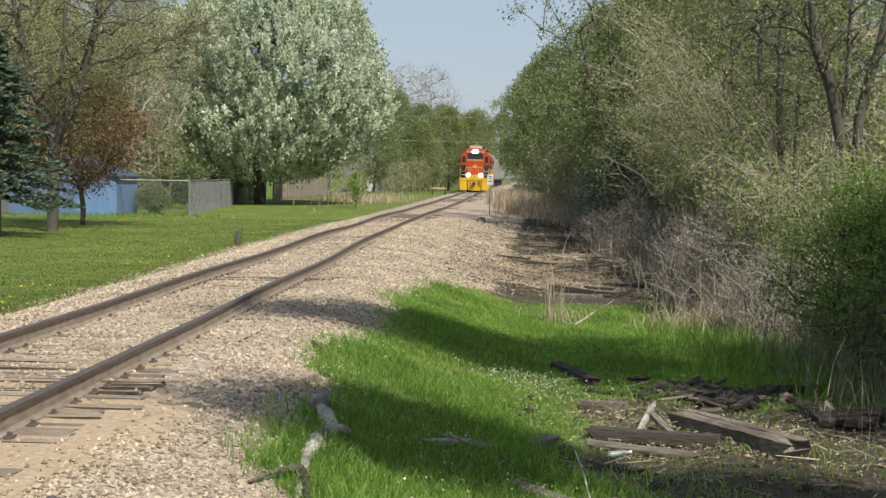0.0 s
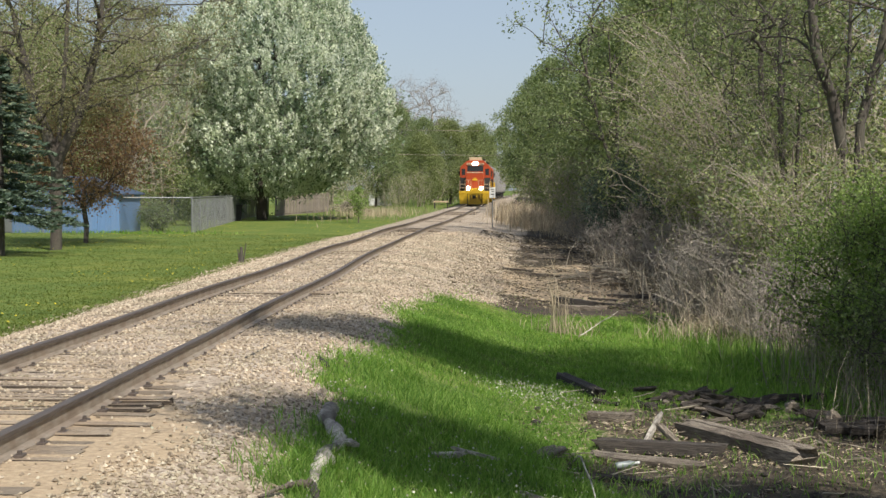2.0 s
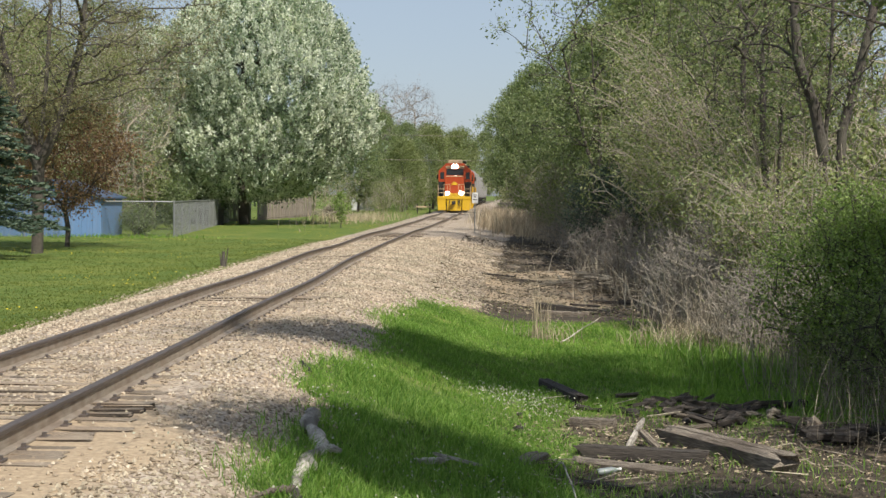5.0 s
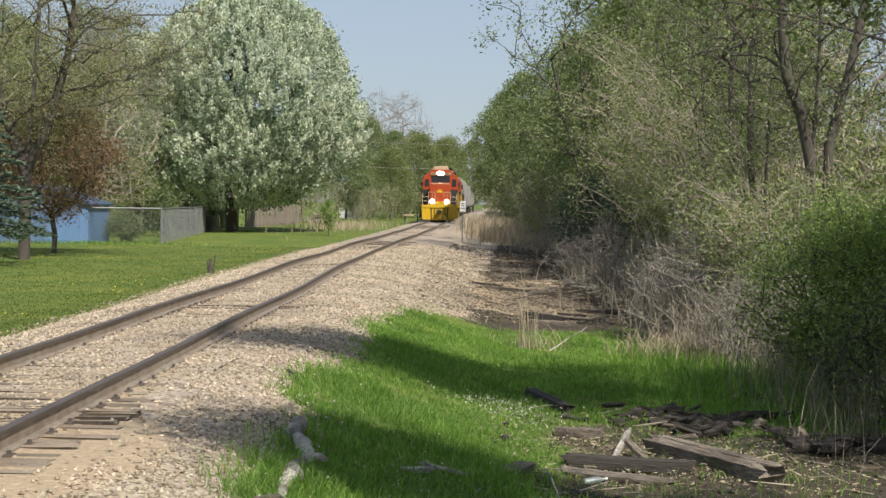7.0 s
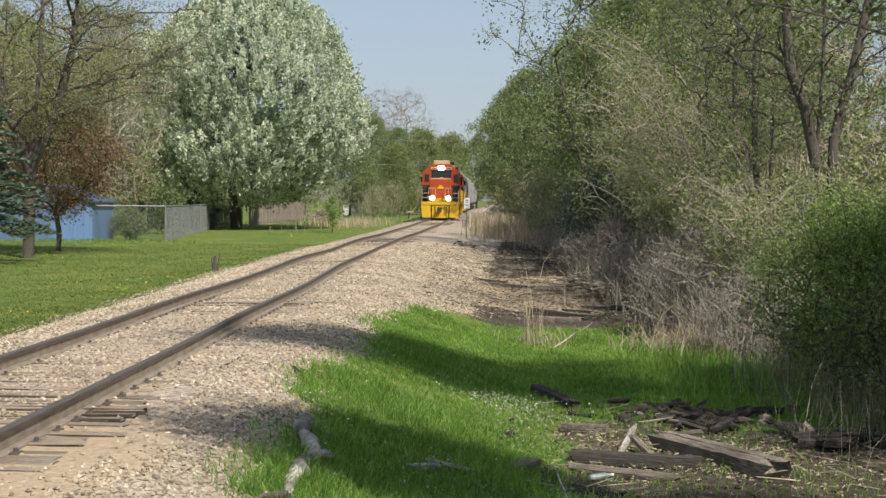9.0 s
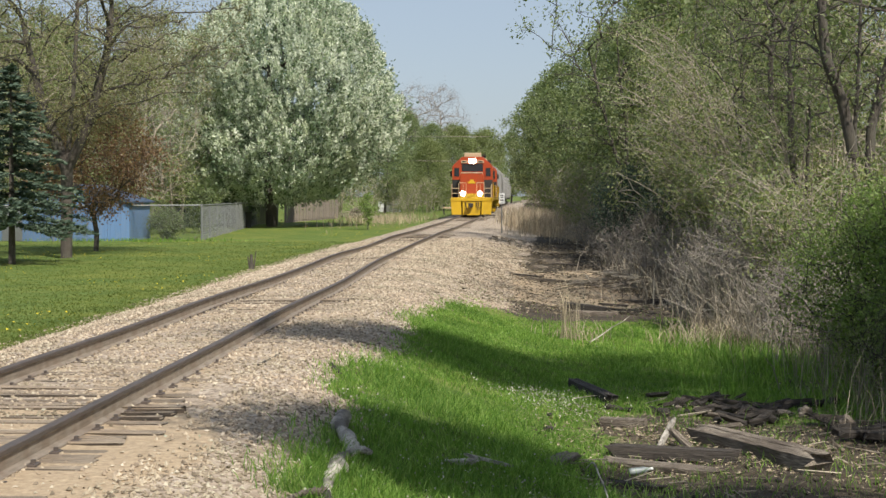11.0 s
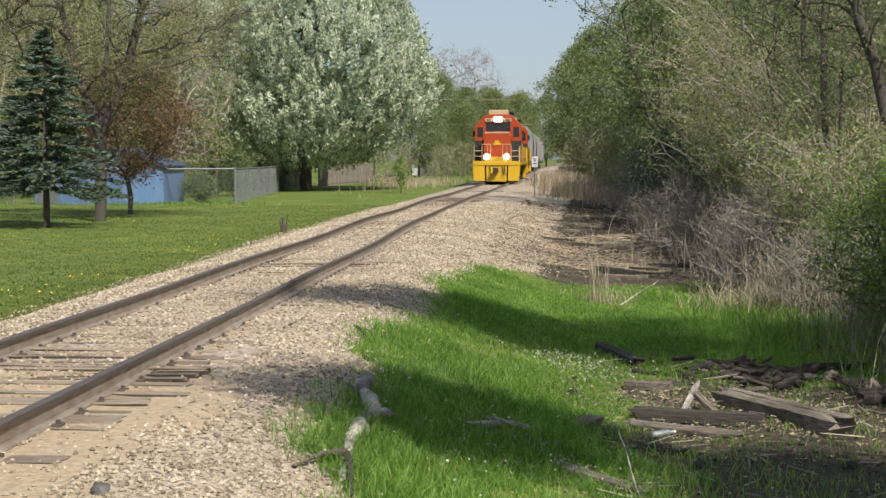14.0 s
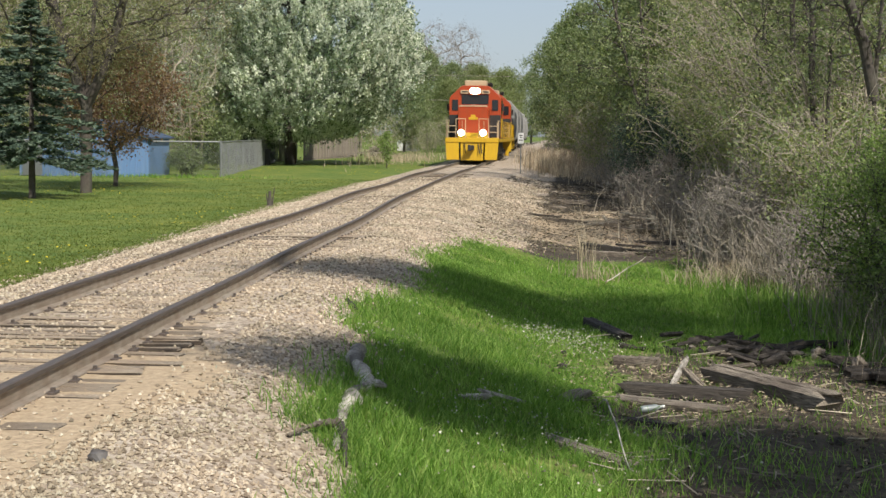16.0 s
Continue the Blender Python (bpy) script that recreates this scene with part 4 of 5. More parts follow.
# ---- grass, reeds, litter ----
def tall_grass():
    rng = np.random.default_rng(7)
    n = 330000
    y = near_ys(rng, n, 7.2, 36.5, 1.35)
    u = rng.uniform(1.8, 10.8, n)
    x = u + track_x(y)
    patch = np.sin(x * 2.1 + y * 0.7) * np.sin(y * 1.3 - x) + 0.6 * np.sin(x * 5.3) * np.sin(y * 4.1)
    keep = u > grass_edge(y) + rng.normal(0, 0.16, n)
    pile = smooth(4.3, 5.3, u + 0.25 * patch) * (1 - smooth(17.6, 19.2, y + 0.5 * patch))
    keep &= rng.uniform(0, 1, n) > pile * 0.9
    keep &= rng.uniform(0, 1, n) > smooth(29.0, 31.6, y + 0.7 * patch - 0.35 * np.clip(u - 4.5, 0, 4)) * 0.985
    keep &= rng.uniform(0, 1, n) > smooth(7.2, 9.2, u - 0.15 * (y - 20)) * 0.75
    keep &= rng.uniform(0, 1, n) > 0.55 * (patch > 0.75)
    keep &= x < 0.34 * y + 1.5
    x, y = x[keep], y[keep]
    h = rng.uniform(0.03, 0.085, len(x)) * (1.5 - 0.5 * smooth(12, 18, y)) * (1 + 0.45 * (np.sin(x * 1.7 + y) > 0.3)) * (1 - 0.3 * smooth(24, 34, y))
    v, f = blades(rng, x, y, h, rng.uniform(0.006, 0.012, len(x)) * (1 + 0.025 * (y - 10)), 0.5)
    stuff("tall_grass", v, f, GRASS, "lush bright green spring grass", "grass")
    n = 70000
    y = near_ys(rng, n, 15, 64, 1.3)
    x = track_x(y) - 2.6 - rng.uniform(0, 1, n) ** 1.6 * np.maximum(0.36 * y - 3.0, 1.5)
    v, f = blades(rng, x, y, rng.uniform(0.02, 0.05, n), rng.uniform(0.012, 0.026, n), 0.8)
    stuff("lawn_grass", v, f, LAWNBLADE, "short mown lawn grass with rough edge", "grass")
    n = 2600
    y = near_ys(rng, n, 18, 95, 1.2)
    x = track_x(y) - 3.2 - rng.uniform(0, 1, n) * (3 + 0.25 * y)
    keep = np.sin(x * 0.8 + 1) + np.sin(y * 0.5 + x * 0.3) > 0.1
    x, y = x[keep], y[keep]
    d = rand_dirs(rng, len(x)) * [1, 1, 0.2]
    c = np.stack([x, y, ground_z(x, y) + 0.06], 1)
    v, f = scatter_quads(c, d * 0.024, np.cross(d, [0, 0, 1]) * 0.024 + [0, 0, 0.01])
    stuff("dandelions", v, f, YELLOWBIT, "yellow dandelion heads scattered in the lawn", "flowers")
    # white bells and petals in loose drifts
    pts = []
    for cx, cy, sx, sy, k in ((0.4, 17.7, 0.4, 0.6, 800), (-0.15, 12.4, 0.55, 0.9, 260), (-1.75, 16.6, 0.2, 0.4, 110), (-1.5, 13.7, 0.2, 0.3, 90), (0.9, 26, 1.2, 2.5, 60), (2.9, 21, 1.0, 1.2, 70), (0.6, 11.6, 0.8, 0.7, 130), (-0.9, 10.2, 0.6, 0.5, 90)):
        pts.append(np.stack([rng.normal(cx, sx, k), rng.normal(cy, sy, k)], 1))
    p = np.concatenate(pts)
    c = np.stack([p[:, 0], p[:, 1], ground_z(p[:, 0], p[:, 1]) + rng.uniform(0.05, 0.17, len(p))], 1)
    d = rand_dirs(rng, len(c))
    e = np.cross(d, rand_dirs(rng, len(c)))
    s = rng.uniform(0.006, 0.014, (len(c), 1))
    v, f = scatter_quads(c, d * s, e * s)
    stuff("white_flowers", v, f, WHITEBIT, "small white flowers and bleached scraps in the grass", "flowers")


tall_grass()


def litter():
    rng = np.random.default_rng(17)
    n = 30000
    y = near_ys(rng, n, 9, 70, 1.3)
    x = track_x(y) + rng.uniform(2.5, 11.5, n)
    u = x - track_x(y)
    ok = ((u > 4.2) & (y < 19.5)) | ((y > 33) & (u > 2.9)) | ((u > 8) & (y < 40))
    x, y = x[ok], y[ok]
    a = rng.uniform(0, 6.28, len(x))
    L = rng.uniform(0.006, 0.024, len(x)) * (1 + 0.06 * (y - 9))
    d = np.stack([np.cos(a), np.sin(a), rng.normal(0, 0.15, len(x))], 1)
    c = np.stack([x, y, ground_z(x, y) + 0.012], 1)
    side = np.cross(d, [0, 0, 1.0])
    v, f = scatter_quads(c, d * L[:, None], side * (L * 0.22)[:, None] + np.array([0, 0, 0.012]))
    stuff("wood_litter", v, f, CHIP, "brown bark chips and broken twigs on bare soil", "litter")
    # straw and pale splinters around the timbers
    n = 3800
    x, y = rng.normal(2.0, 1.1, n), rng.normal(15.8, 1.2, n)
    y = np.concatenate([y, rng.uniform(34, 46, 3000)])
    x = np.concatenate([x, rng.uniform(-0.2, 3.6, 3000)])
    ok = (x - track_x(y) > 4.0) & (y > 12.5)
    x, y = x[ok], y[ok]
    a = rng.uniform(0, 6.28, len(x))
    L = rng.uniform(0.01, 0.034, len(x)) * (1 + 0.04 * (y - 15))
    d = np.stack([np.cos(a), np.sin(a), rng.normal(0, 0.25, len(x))], 1)
    side = np.cross(d, [0, 0, 1.0])
    c = np.stack([x, y, ground_z(x, y) + rng.uniform(0.01, 0.05, len(x))], 1)
    v, f = scatter_quads(c, d * L[:, None], side * (L * 0.14)[:, None] + np.array([0, 0, 0.004]))
    stuff("straw_litter", v, f, DRY, "pale straw and splinters around the old timbers", "litter")
    # ash-grey twigs lying about
    n = 900
    y = near_ys(rng, n, 10, 62, 1.3)
    x = track_x(y) + rng.uniform(3.4, 10.5, n)
    u = x - track_x(y)
    ok = ((u > 4.4) & (y < 19.5)) | ((y > 34) & (u > 3.6)) | (u > 8)
    x, y = x[ok], y[ok]
    a = rng.uniform(0, 6.28, len(x))
    L = rng.uniform(0.1, 0.5, len(x))
    p = np.stack([x, y, ground_z(x, y) + 0.02], 1)
    q = p + np.stack([np.cos(a) * L, np.sin(a) * L, rng.uniform(0, 0.12, len(x))], 1)
    v, f = tubes(p, q, np.full(len(x), 0.008), np.full(len(x), 0.004), 4)
    stuff("fallen_twigs", v, f, GREYSTALK, "grey fallen twigs strewn over the soil", "twigs")


litter()


def stems(name, label, category, material, seed, n, cx, cy, sx, sy, h0, h1, w, lean=0.25):
    rng = np.random.default_rng(seed)
    x, y = rng.normal(cx, sx, n), rng.normal(cy, sy, n)
    v, f = blades(rng, x, y, rng.uniform(h0, h1, n), np.full(n, w) * rng.uniform(0.6, 1.4, n), lean)
    return stuff(name, v, f, material, label, category)


stems("dry_reeds", "stand of tall tan dry reeds beside the track", "reeds", DRY, 201, 2800, 1.0, 88, 0.8, 4.5, 0.5, 1.4, 0.03, 0.22)
stems("dry_reeds", "thin tan dry reeds at the wood's edge", "reeds", DRY, 202, 800, 2.6, 78, 0.6, 4.0, 0.3, 0.9, 0.026, 0.25)
stems("dead_weed_stems", "thicket of grey dead weed stems", "weeds", GREYSTALK, 203, 1000, 4.5, 28.9, 0.55, 1.3, 0.4, 1.5, 0.01, 0.4)
stems("dead_weed_stems", "pale broken straw at the thicket's foot", "weeds", DRY, 204, 900, 3.9, 27.2, 0.55, 0.6, 0.15, 0.55, 0.012, 0.7)
stems("dead_weed_stems", "grey dead stems under the bushes", "weeds", GREYSTALK, 205, 700, 5.3, 23.5, 0.6, 1.8, 0.4, 1.4, 0.01, 0.25)
stems("dead_weed_stems", "thin grey stems before the shaded bushes", "weeds", GREYSTALK, 212, 420, 4.9, 18.6, 0.7, 1.6, 0.4, 1.2, 0.006, 0.3)
stems("dry_weed_clump", "slender clump of tan dried weed stalks", "weeds", DRY, 206, 44, 0.98, 27.4, 0.13, 0.15, 0.5, 1.65, 0.011, 0.11)
stems("dry_weed_clump", "low tan dried weeds", "weeds", DRY, 207, 70, 1.1, 27.3, 0.4, 0.4, 0.1, 0.5, 0.012, 0.6)
stems("dry_weed_clump", "dry grass beside the yard", "weeds", DRY, 208, 900, -9.6, 104, 1.6, 9, 0.2, 0.7, 0.03, 0.3)
stems("dead_weed_stems", "grey dead stems along the clearing", "weeds", GREYSTALK, 209, 700, 4.0, 46, 0.7, 6, 0.3, 1.3, 0.026, 0.35)
stems("green_weeds", "dark green weeds by the thicket", "weeds", GRASS, 210, 2600, 4.2, 24.5, 0.9, 2.6, 0.1, 0.38, 0.016, 0.4)


# ---- yard beyond the lawn ----
def yard():
    g = -0.40
    shed = empty("blue_shed", pose(-20.2, 66.6, g), "long blue metal shed behind a chain-link fence", "shed")
    for k in range(12):
        x0 = -2.95 + k * 0.49
        bm = bmesh.new()
        box(bm, x0, x0 + 0.484, -1.9, -1.86, 0.02, 1.72, 0.006)
        for j in (0.12, 0.36):
            box(bm, x0 + j, x0 + j + 0.03, -1.92, -1.9, 0.02, 1.72)
        part("wall_panel", bm, BLUE, shed)
    part("side_wall", box(bmesh.new(), -2.95, -2.9, -1.86, 1.86, 0, 1.72, 0.005), BLUE, shed)
    part("side_wall", box(bmesh.new(), 2.88, 2.93, -1.86, 1.86, 0, 1.72, 0.005), BLUE, shed)
    part("back_wall", box(bmesh.new(), -2.9, 2.88, 1.8, 1.86, 0, 1.72, 0.005), BLUE, shed)
    for s in (-1, 1):
        bm = bmesh.new()
        prism(bm, [(s * 3.1, 1.72), (0.7, 2.5), (0.7, 2.57), (s * 3.1, 1.79)], -2.1, 2.1)
        part("roof_slope", bm, BLUE_DARK, shed, "dark blue roof sheet")
    bm = bmesh.new()
    prism(bm, [(-2.95, 1.72), (2.93, 1.72), (0.7, 2.49)], -1.9, -1.86)
    part("gable", bm, BLUE, shed)
    door = part("door", box(bmesh.new(), -2.8, -1.9, -1.96, -1.925, 0.05, 1.65, 0.008), GALV, shed, "pale grey shed door")
    part("door_handle", box(bmesh.new(), -2.05, -2.0, -2.0, -1.96, 0.8, 1.0, 0.008), BLACK, door)

    fence = empty("chain_link_fence", pose(0, 0, g), "galvanised chain-link fence with steel posts and top rail", "fence")
    line = [(-27.0, 63.2), (-14.2, 65.6), (-15.4, 80.0), (-16.6, 93.0)]
    H = 1.62
    for (ax, ay), (bx, by) in zip(line[:-1], line[1:]):
        L = math.hypot(bx - ax, by - ay)
        n = max(2, round(L / 2.9))
        part("top_rail", rod(bmesh.new(), (ax, ay, H), (bx, by, H), 0.032, n=8), GALV, fence)
        for k in range(n + (1 if (bx, by) == line[-1] else 0)):
            t = k / n
            part("post", rod(bmesh.new(), (ax + (bx - ax) * t, ay + (by - ay) * t, -0.1), (ax + (bx - ax) * t, ay + (by - ay) * t, H + 0.06), 0.045 if k == 0 else 0.03, n=8), GALV, fence)
        m = int(L / 0.12)
        d = np.array([(bx - ax) / L, (by - ay) / L, 0])
        s = np.arange(-int(H / 0.12), m) * 0.12
        p0, p1 = [], []
        for q in s:
            for way in (0, 1):
                a0, a1 = max(q, 0), min(q + H, L)
                if a1 > a0:
                    z0, z1 = a0 - q, a1 - q
                    if way:
                        z0, z1 = H - z0, H - z1
                    p0.append(np.array([ax, ay, 0.02]) + d * a0 + [0, 0, z0])
                    p1.append(np.array([ax, ay, 0.02]) + d * a1 + [0, 0, z1])
        r = np.full(len(p0), 0.0045)
        v, f = tubes(np.array(p0), np.array(p1), r, r, 3)
        tagged(link_mesh("wire_mesh", raw_mesh("wire_mesh", v, f, GALV), fence), kind="stuff")

    def slat_fence(name, label, a, b, h, material):
        ob = empty(name, pose(0, 0, g), label, "fence")
        L = math.hypot(b[0] - a[0], b[1] - a[1])
        rz = math.degrees(math.atan2(b[1] - a[1], b[0] - a[0]))
        rr = random.Random(5)
        me = None
        n = int(L / 0.15)
        for k in range(n):
            if me is None:
                bm = bmesh.new()
                prism(bm, [(-0.068, 0.03), (0.068, 0.03), (0.068, h - 0.05), (0.03, h), (-0.03, h), (-0.068, h - 0.05)], -0.01, 0.01)
                o = part("slat", bm, material, ob)
                me = o.data
            else:
                o = link_mesh("slat", me, ob)
            t = (k + 0.5) / n
            o.matrix_basis = pose(a[0] + (b[0] - a[0]) * t, a[1] + (b[1] - a[1]) * t, rr.uniform(-0.03, 0.03), rr.uniform(-1.5, 1.5), rr.uniform(-1, 1), rz)
        for z in (0.35, h - 0.35):
            part("cross_rail", rod(bmesh.new(), (a[0], a[1] + 0.04, z), (b[0], b[1] + 0.04, z), 0.035, n=4), material, ob)

    slat_fence("wooden_fence", "weathered grey wooden slat fence", (-19.5, 94.5), (-15.6, 95.5), 1.75, GREYWOOD)
    slat_fence("wooden_fence", "brown wooden slat fence beyond the pear", (-15.6, 98.0), (-14.4, 118.0), 1.7, FENCEWOOD)
    bin_ = empty("rubbish_bin", pose(-16.6, 85.2, g), "dark wheeled bin beside the fence", "bin")
    for dx in (0.0,):
        bm = bmesh.new()
        prism(bm, [(-0.27, 0.08), (0.27, 0.08), (0.32, 1.0), (-0.32, 1.0)], -0.3, 0.3, 0.03)
        part("body", bm, BLACK, bin_)
        part("lid", box(bmesh.new(), -0.34, 0.34, -0.36, 0.34, 1.0, 1.1, 0.03), BLACK, bin_)
        for s in (-0.3, 0.3):
            part("wheel", rod(bmesh.new(), (s - 0.03, 0.28, 0.1), (s + 0.03, 0.28, 0.1), 0.1, n=12), BLACK, bin_)
    c = copy_thing(bin_, pose(-15.9, 85.6, g, 0, 0, 12))
    white = empty("white_outbuilding", pose(-14.3, 165, g + 0.2), "small white outbuilding half hidden by brush", "shed")
    part("wall", box(bmesh.new(), -1.2, 1.2, -1.0, 1.0, 0, 1.7, 0.02), WHITE, white)
    bm = bmesh.new()
    prism(bm, [(-1.35, 1.85), (1.35, 1.85), (0, 2.5)], -1.1, 1.1, 0.01)
    part("roof", bm, GALV, white)
    part("door", box(bmesh.new(), -0.35, 0.35, -1.03, -1.003, 0.05, 1.7, 0.01), GREYWOOD, white)
    bar = empty("low_barrier", pose(-6.3, 139, g + 0.2), "low pale barrier rail on dark posts", "barrier")
    part("rail", box(bmesh.new(), -0.7, 0.7, -0.04, 0.04, 0.6, 0.74, 0.02), CREAM, bar)
    for s in (-0.6, 0.6):
        part("post", box(bmesh.new(), s - 0.06, s + 0.06, 0.041, 0.15, -0.1, 0.95, 0.01), BLACK, bar)


yard()
goals = crown_points(np.random.default_rng(9), 60, 0.5, 0.4, 1.9, 0.2, 0.5, 0.4)
tree("sapling", "small yellow-green sapling at the lawn's edge", at_ground(-8.3, 81.5), 9, [[(0, 0, -0.1), (0.03, 0, 0.8), (0.0, 0, 1.6)]], goals, 0.03, BARK, [("crown", LEAF_BRIGHT, 26, 0.12, 0.05, 1.0)], category="tree")
shrub("yard_bush", "low green bush inside the fence", -16.2, 67.5, 96, 0.9, 1.2, 6, 90, BARK, [("foliage", LEAF_GREEN, 40, 0.14, 0.05, 1.0)])
shrub("yard_bush", "bright green bush at the shed's corner", -16.3, 76, 97, 0.9, 2.3, 6, 90, BARK, [("foliage", LEAF_GREEN, 46, 0.2, 0.07, 1.0)])
shrub("hedge", "dark hedge behind the yard", -18.5, 88, 98, 2.6, 2.6, 8, 200, BARK, [("foliage", NEEDLE, 60, 0.3, 0.08, 1.0)])
stems("fence_weeds", "weeds grown up along the fence foot", "weeds", GRASS, 211, 700, -17, 64.2, 2.6, 0.35, 0.06, 0.22, 0.03, 0.4)


def brush_pile(x, y, seed, n, r, h, label):
    rng = np.random.default_rng(seed)
    a = rng.uniform(0, 6.28, n)
    c = np.stack([rng.normal(x, r * 0.5, n), rng.normal(y, r * 0.5, n)], 1)
    z = ground_z(c[:, 0], c[:, 1]) + rng.uniform(0, h, n) * np.exp(-((c[:, 0] - x) ** 2 + (c[:, 1] - y) ** 2) / (r * r))
    L = rng.uniform(0.4, 1.3, n) * r * 0.6
    d = np.stack([np.cos(a) * L, np.sin(a) * L, rng.normal(0, 0.12, n) * L], 1)
    p = np.column_stack([c, z])
    rad = rng.uniform(0.008, 0.03, n)
    v, f = tubes(p - d / 2, p + d / 2, rad, rad * 0.5, 5)
    tagged(link_mesh("brush_pile", raw_mesh("brush_pile", v, f, GREYSTALK)), label, "brush pile", kind="stuff")


brush_pile(-13.0, 121, 301, 260, 1.7, 0.9, "heap of cut branches beside the fence")
brush_pile(3.1, 41.5, 302, 170, 1.6, 0.5, "heap of dead branches in the clearing")
brush_pile(4.4, 46.5, 303, 200, 1.8, 0.7, "heap of dead branches under the trees")


# ---- track-side marker ----
def marker():
    x, y = -0.78, 75.2
    ob = empty("track_marker", at_ground(x, y), "white marker board on a thin steel post", "sign")
    part("post", rod(bmesh.new(), (0, 0, -0.2), (0, 0, 2.05), 0.028, n=8), GALV, ob)
    board = part("board", box(bmesh.new(), -0.15, 0.15, -0.055, -0.035, 1.5, 2.05, 0.006), WHITE, ob, "white board with dark bars")
    for z, w in ((1.9, 0.08), (1.8, 0.06), (1.66, 0.09)):
        part("bar", box(bmesh.new(), -w, w, -0.062, -0.056, z, z + 0.05, 0.001), BLACK, board)


marker()

# ---- overhead lines ----
for z, y in ((8.4, 170.0), (5.3, 158.0)):
    rr = np.linspace(-60, 60, 31)
    p = np.stack([rr, np.full(31, y) + rr * 0.05, z + 0.0004 * rr ** 2], 1)
    v, f = tubes(p[:-1], p[1:], np.full(30, 0.02), np.full(30, 0.02), 4)
    tagged(link_mesh("overhead_cable", raw_mesh("overhead_cable", v, f, BARK_PALE)), "thin overhead cable crossing the line", "cable", "overhead cables")


# ---- timber and scraps in the foreground ----
def timber(name, label, a, b, w, h, material, seed, category="timber", ragged=0.08, lift=(0.0, 0.0), roll=0.0, group=""):
    """A split old beam from a to b (ground places), lifted at each end."""
    rr = random.Random(seed)
    pa = Vector((a[0], a[1], gz(*a) + h / 2 + lift[0] - 0.02))
    pb = Vector((b[0], b[1], gz(*b) + h / 2 + lift[1] - 0.02))
    L = (pb - pa).length
    bm = bmesh.new()
    n = 14
    rings = []
    outline = [(-0.5, -0.5), (0, -0.52), (0.5, -0.5), (0.52, 0), (0.5, 0.42), (0.25, 0.5), (0.06, 0.5), (0.0, 0.36), (-0.06, 0.5), (-0.3, 0.5), (-0.5, 0.44), (-0.52, 0)]
    off = [[rr.uniform(-ragged, ragged) for _ in outline] for _ in range(2)]
    for i in range(n + 1):
        t = i / n
        ring = []
        for k, (u, v) in enumerate(outline):
            x = t * L
            if i == 0:
                x -= off[0][k]
            if i == n:
                x += off[1][k]
            wig = 1 + rr.uniform(-0.05, 0.05)
            ring.append(bm.verts.new((x, u * w * wig, v * h * (1 + rr.uniform(-0.07, 0.07)))))
        rings.append(ring)
    m = len(outline)
    for r0, r1 in zip(rings[:-1], rings[1:]):
        for k in range(m):
            bm.faces.new((r0[k], r1[k], r1[(k + 1) % m], r0[(k + 1) % m]))
    bm.faces.new(rings[0])
    bm.faces.new(rings[-1][::-1])
    bmesh.ops.recalc_face_normals(bm, faces=bm.faces)
    ob = part(name, bm, material)
    d = (pb - pa).normalized()
    side = Vector((0, 0, 1)).cross(d).normalized()
    up = d.cross(side)
    ob.matrix_basis = Matrix((( d.x, side.x, up.x, pa.x), (d.y, side.y, up.y, pa.y), (d.z, side.z, up.z, pa.z), (0, 0, 0, 1))) @ pose(0, 0, 0, roll)
    return tagged(ob, label, category, group)


timber("old_timber_beam", "thick weathered grey timber beam lying on the soil", (2.0, 16.1), (2.92, 14.5), 0.28, 0.24, OLDWOOD, 1, ragged=0.14, roll=8)
timber("split_plank", "split weathered plank with pale broken end", (0.92, 14.75), (1.92, 14.4), 0.13, 0.06, OLDWOOD, 2, ragged=0.12, lift=(0.03, 0.0), roll=14)
timber("dark_timber", "dark brown rotten timber lying behind a plank", (0.95, 15.15), (2.2, 14.95), 0.16, 0.13, DARKWOOD, 3, lift=(0.02, 0.02))
timber("wood_block", "short cut timber block in the grass", (0.95, 17.05), (1.45, 16.9), 0.17, 0.12, OLDWOOD, 4, ragged=0.01)
timber("pale_splinter", "pale upright splinter of broken wood", (1.5, 15.75), (1.66, 15.95), 0.06, 0.035, PALEWOOD, 5, lift=(0.0, 0.24))
timber("pale_splinter", "dark splinter of broken wood", (1.66, 15.85), (1.84, 15.6), 0.08, 0.05, OLDWOOD, 6, lift=(0.14, 0.0))
timber("dark_timber", "sunken dark timber in the grass", (0.75, 20.3), (1.2, 18.9), 0.18, 0.16, DARKWOOD, 7, lift=(0.02, 0.0))
timber("split_plank", "grey broken plank beyond the grass", (1.25, 33.4), (2.2, 33.0), 0.2, 0.1, OLDWOOD, 8)
timber("dark_timber", "dark timber at the edge of the clearing", (1.1, 34.3), (2.0, 34.0), 0.22, 0.2, DARKWOOD, 9)
timber("split_plank", "sloping slab of grey bark", (-0.66, 12.75), (-0.4, 12.85), 0.13, 0.04, PALEWOOD, 12, lift=(0.0, 0.06))
timber("pale_splinter", "bent bleached stick in the grass", (-0.44, 12.9), (-0.1, 13.05), 0.035, 0.03, PALEWOOD, 13, lift=(0.09, 0.06))
timber("split_plank", "curled slab of grey bark by the planks", (0.32, 13.95), (0.5, 14.35), 0.22, 0.05, OLDWOOD, 14, lift=(0.02, 0.08))
timber("wood_block", "small dark offcut on the soil", (0.88, 13.6), (1.3, 13.5), 0.12, 0.08, DARKWOOD, 15)
timber("split_plank", "flat grey board low in the grass", (0.1, 12.2), (0.85, 11.7), 0.16, 0.06, OLDWOOD, 16)
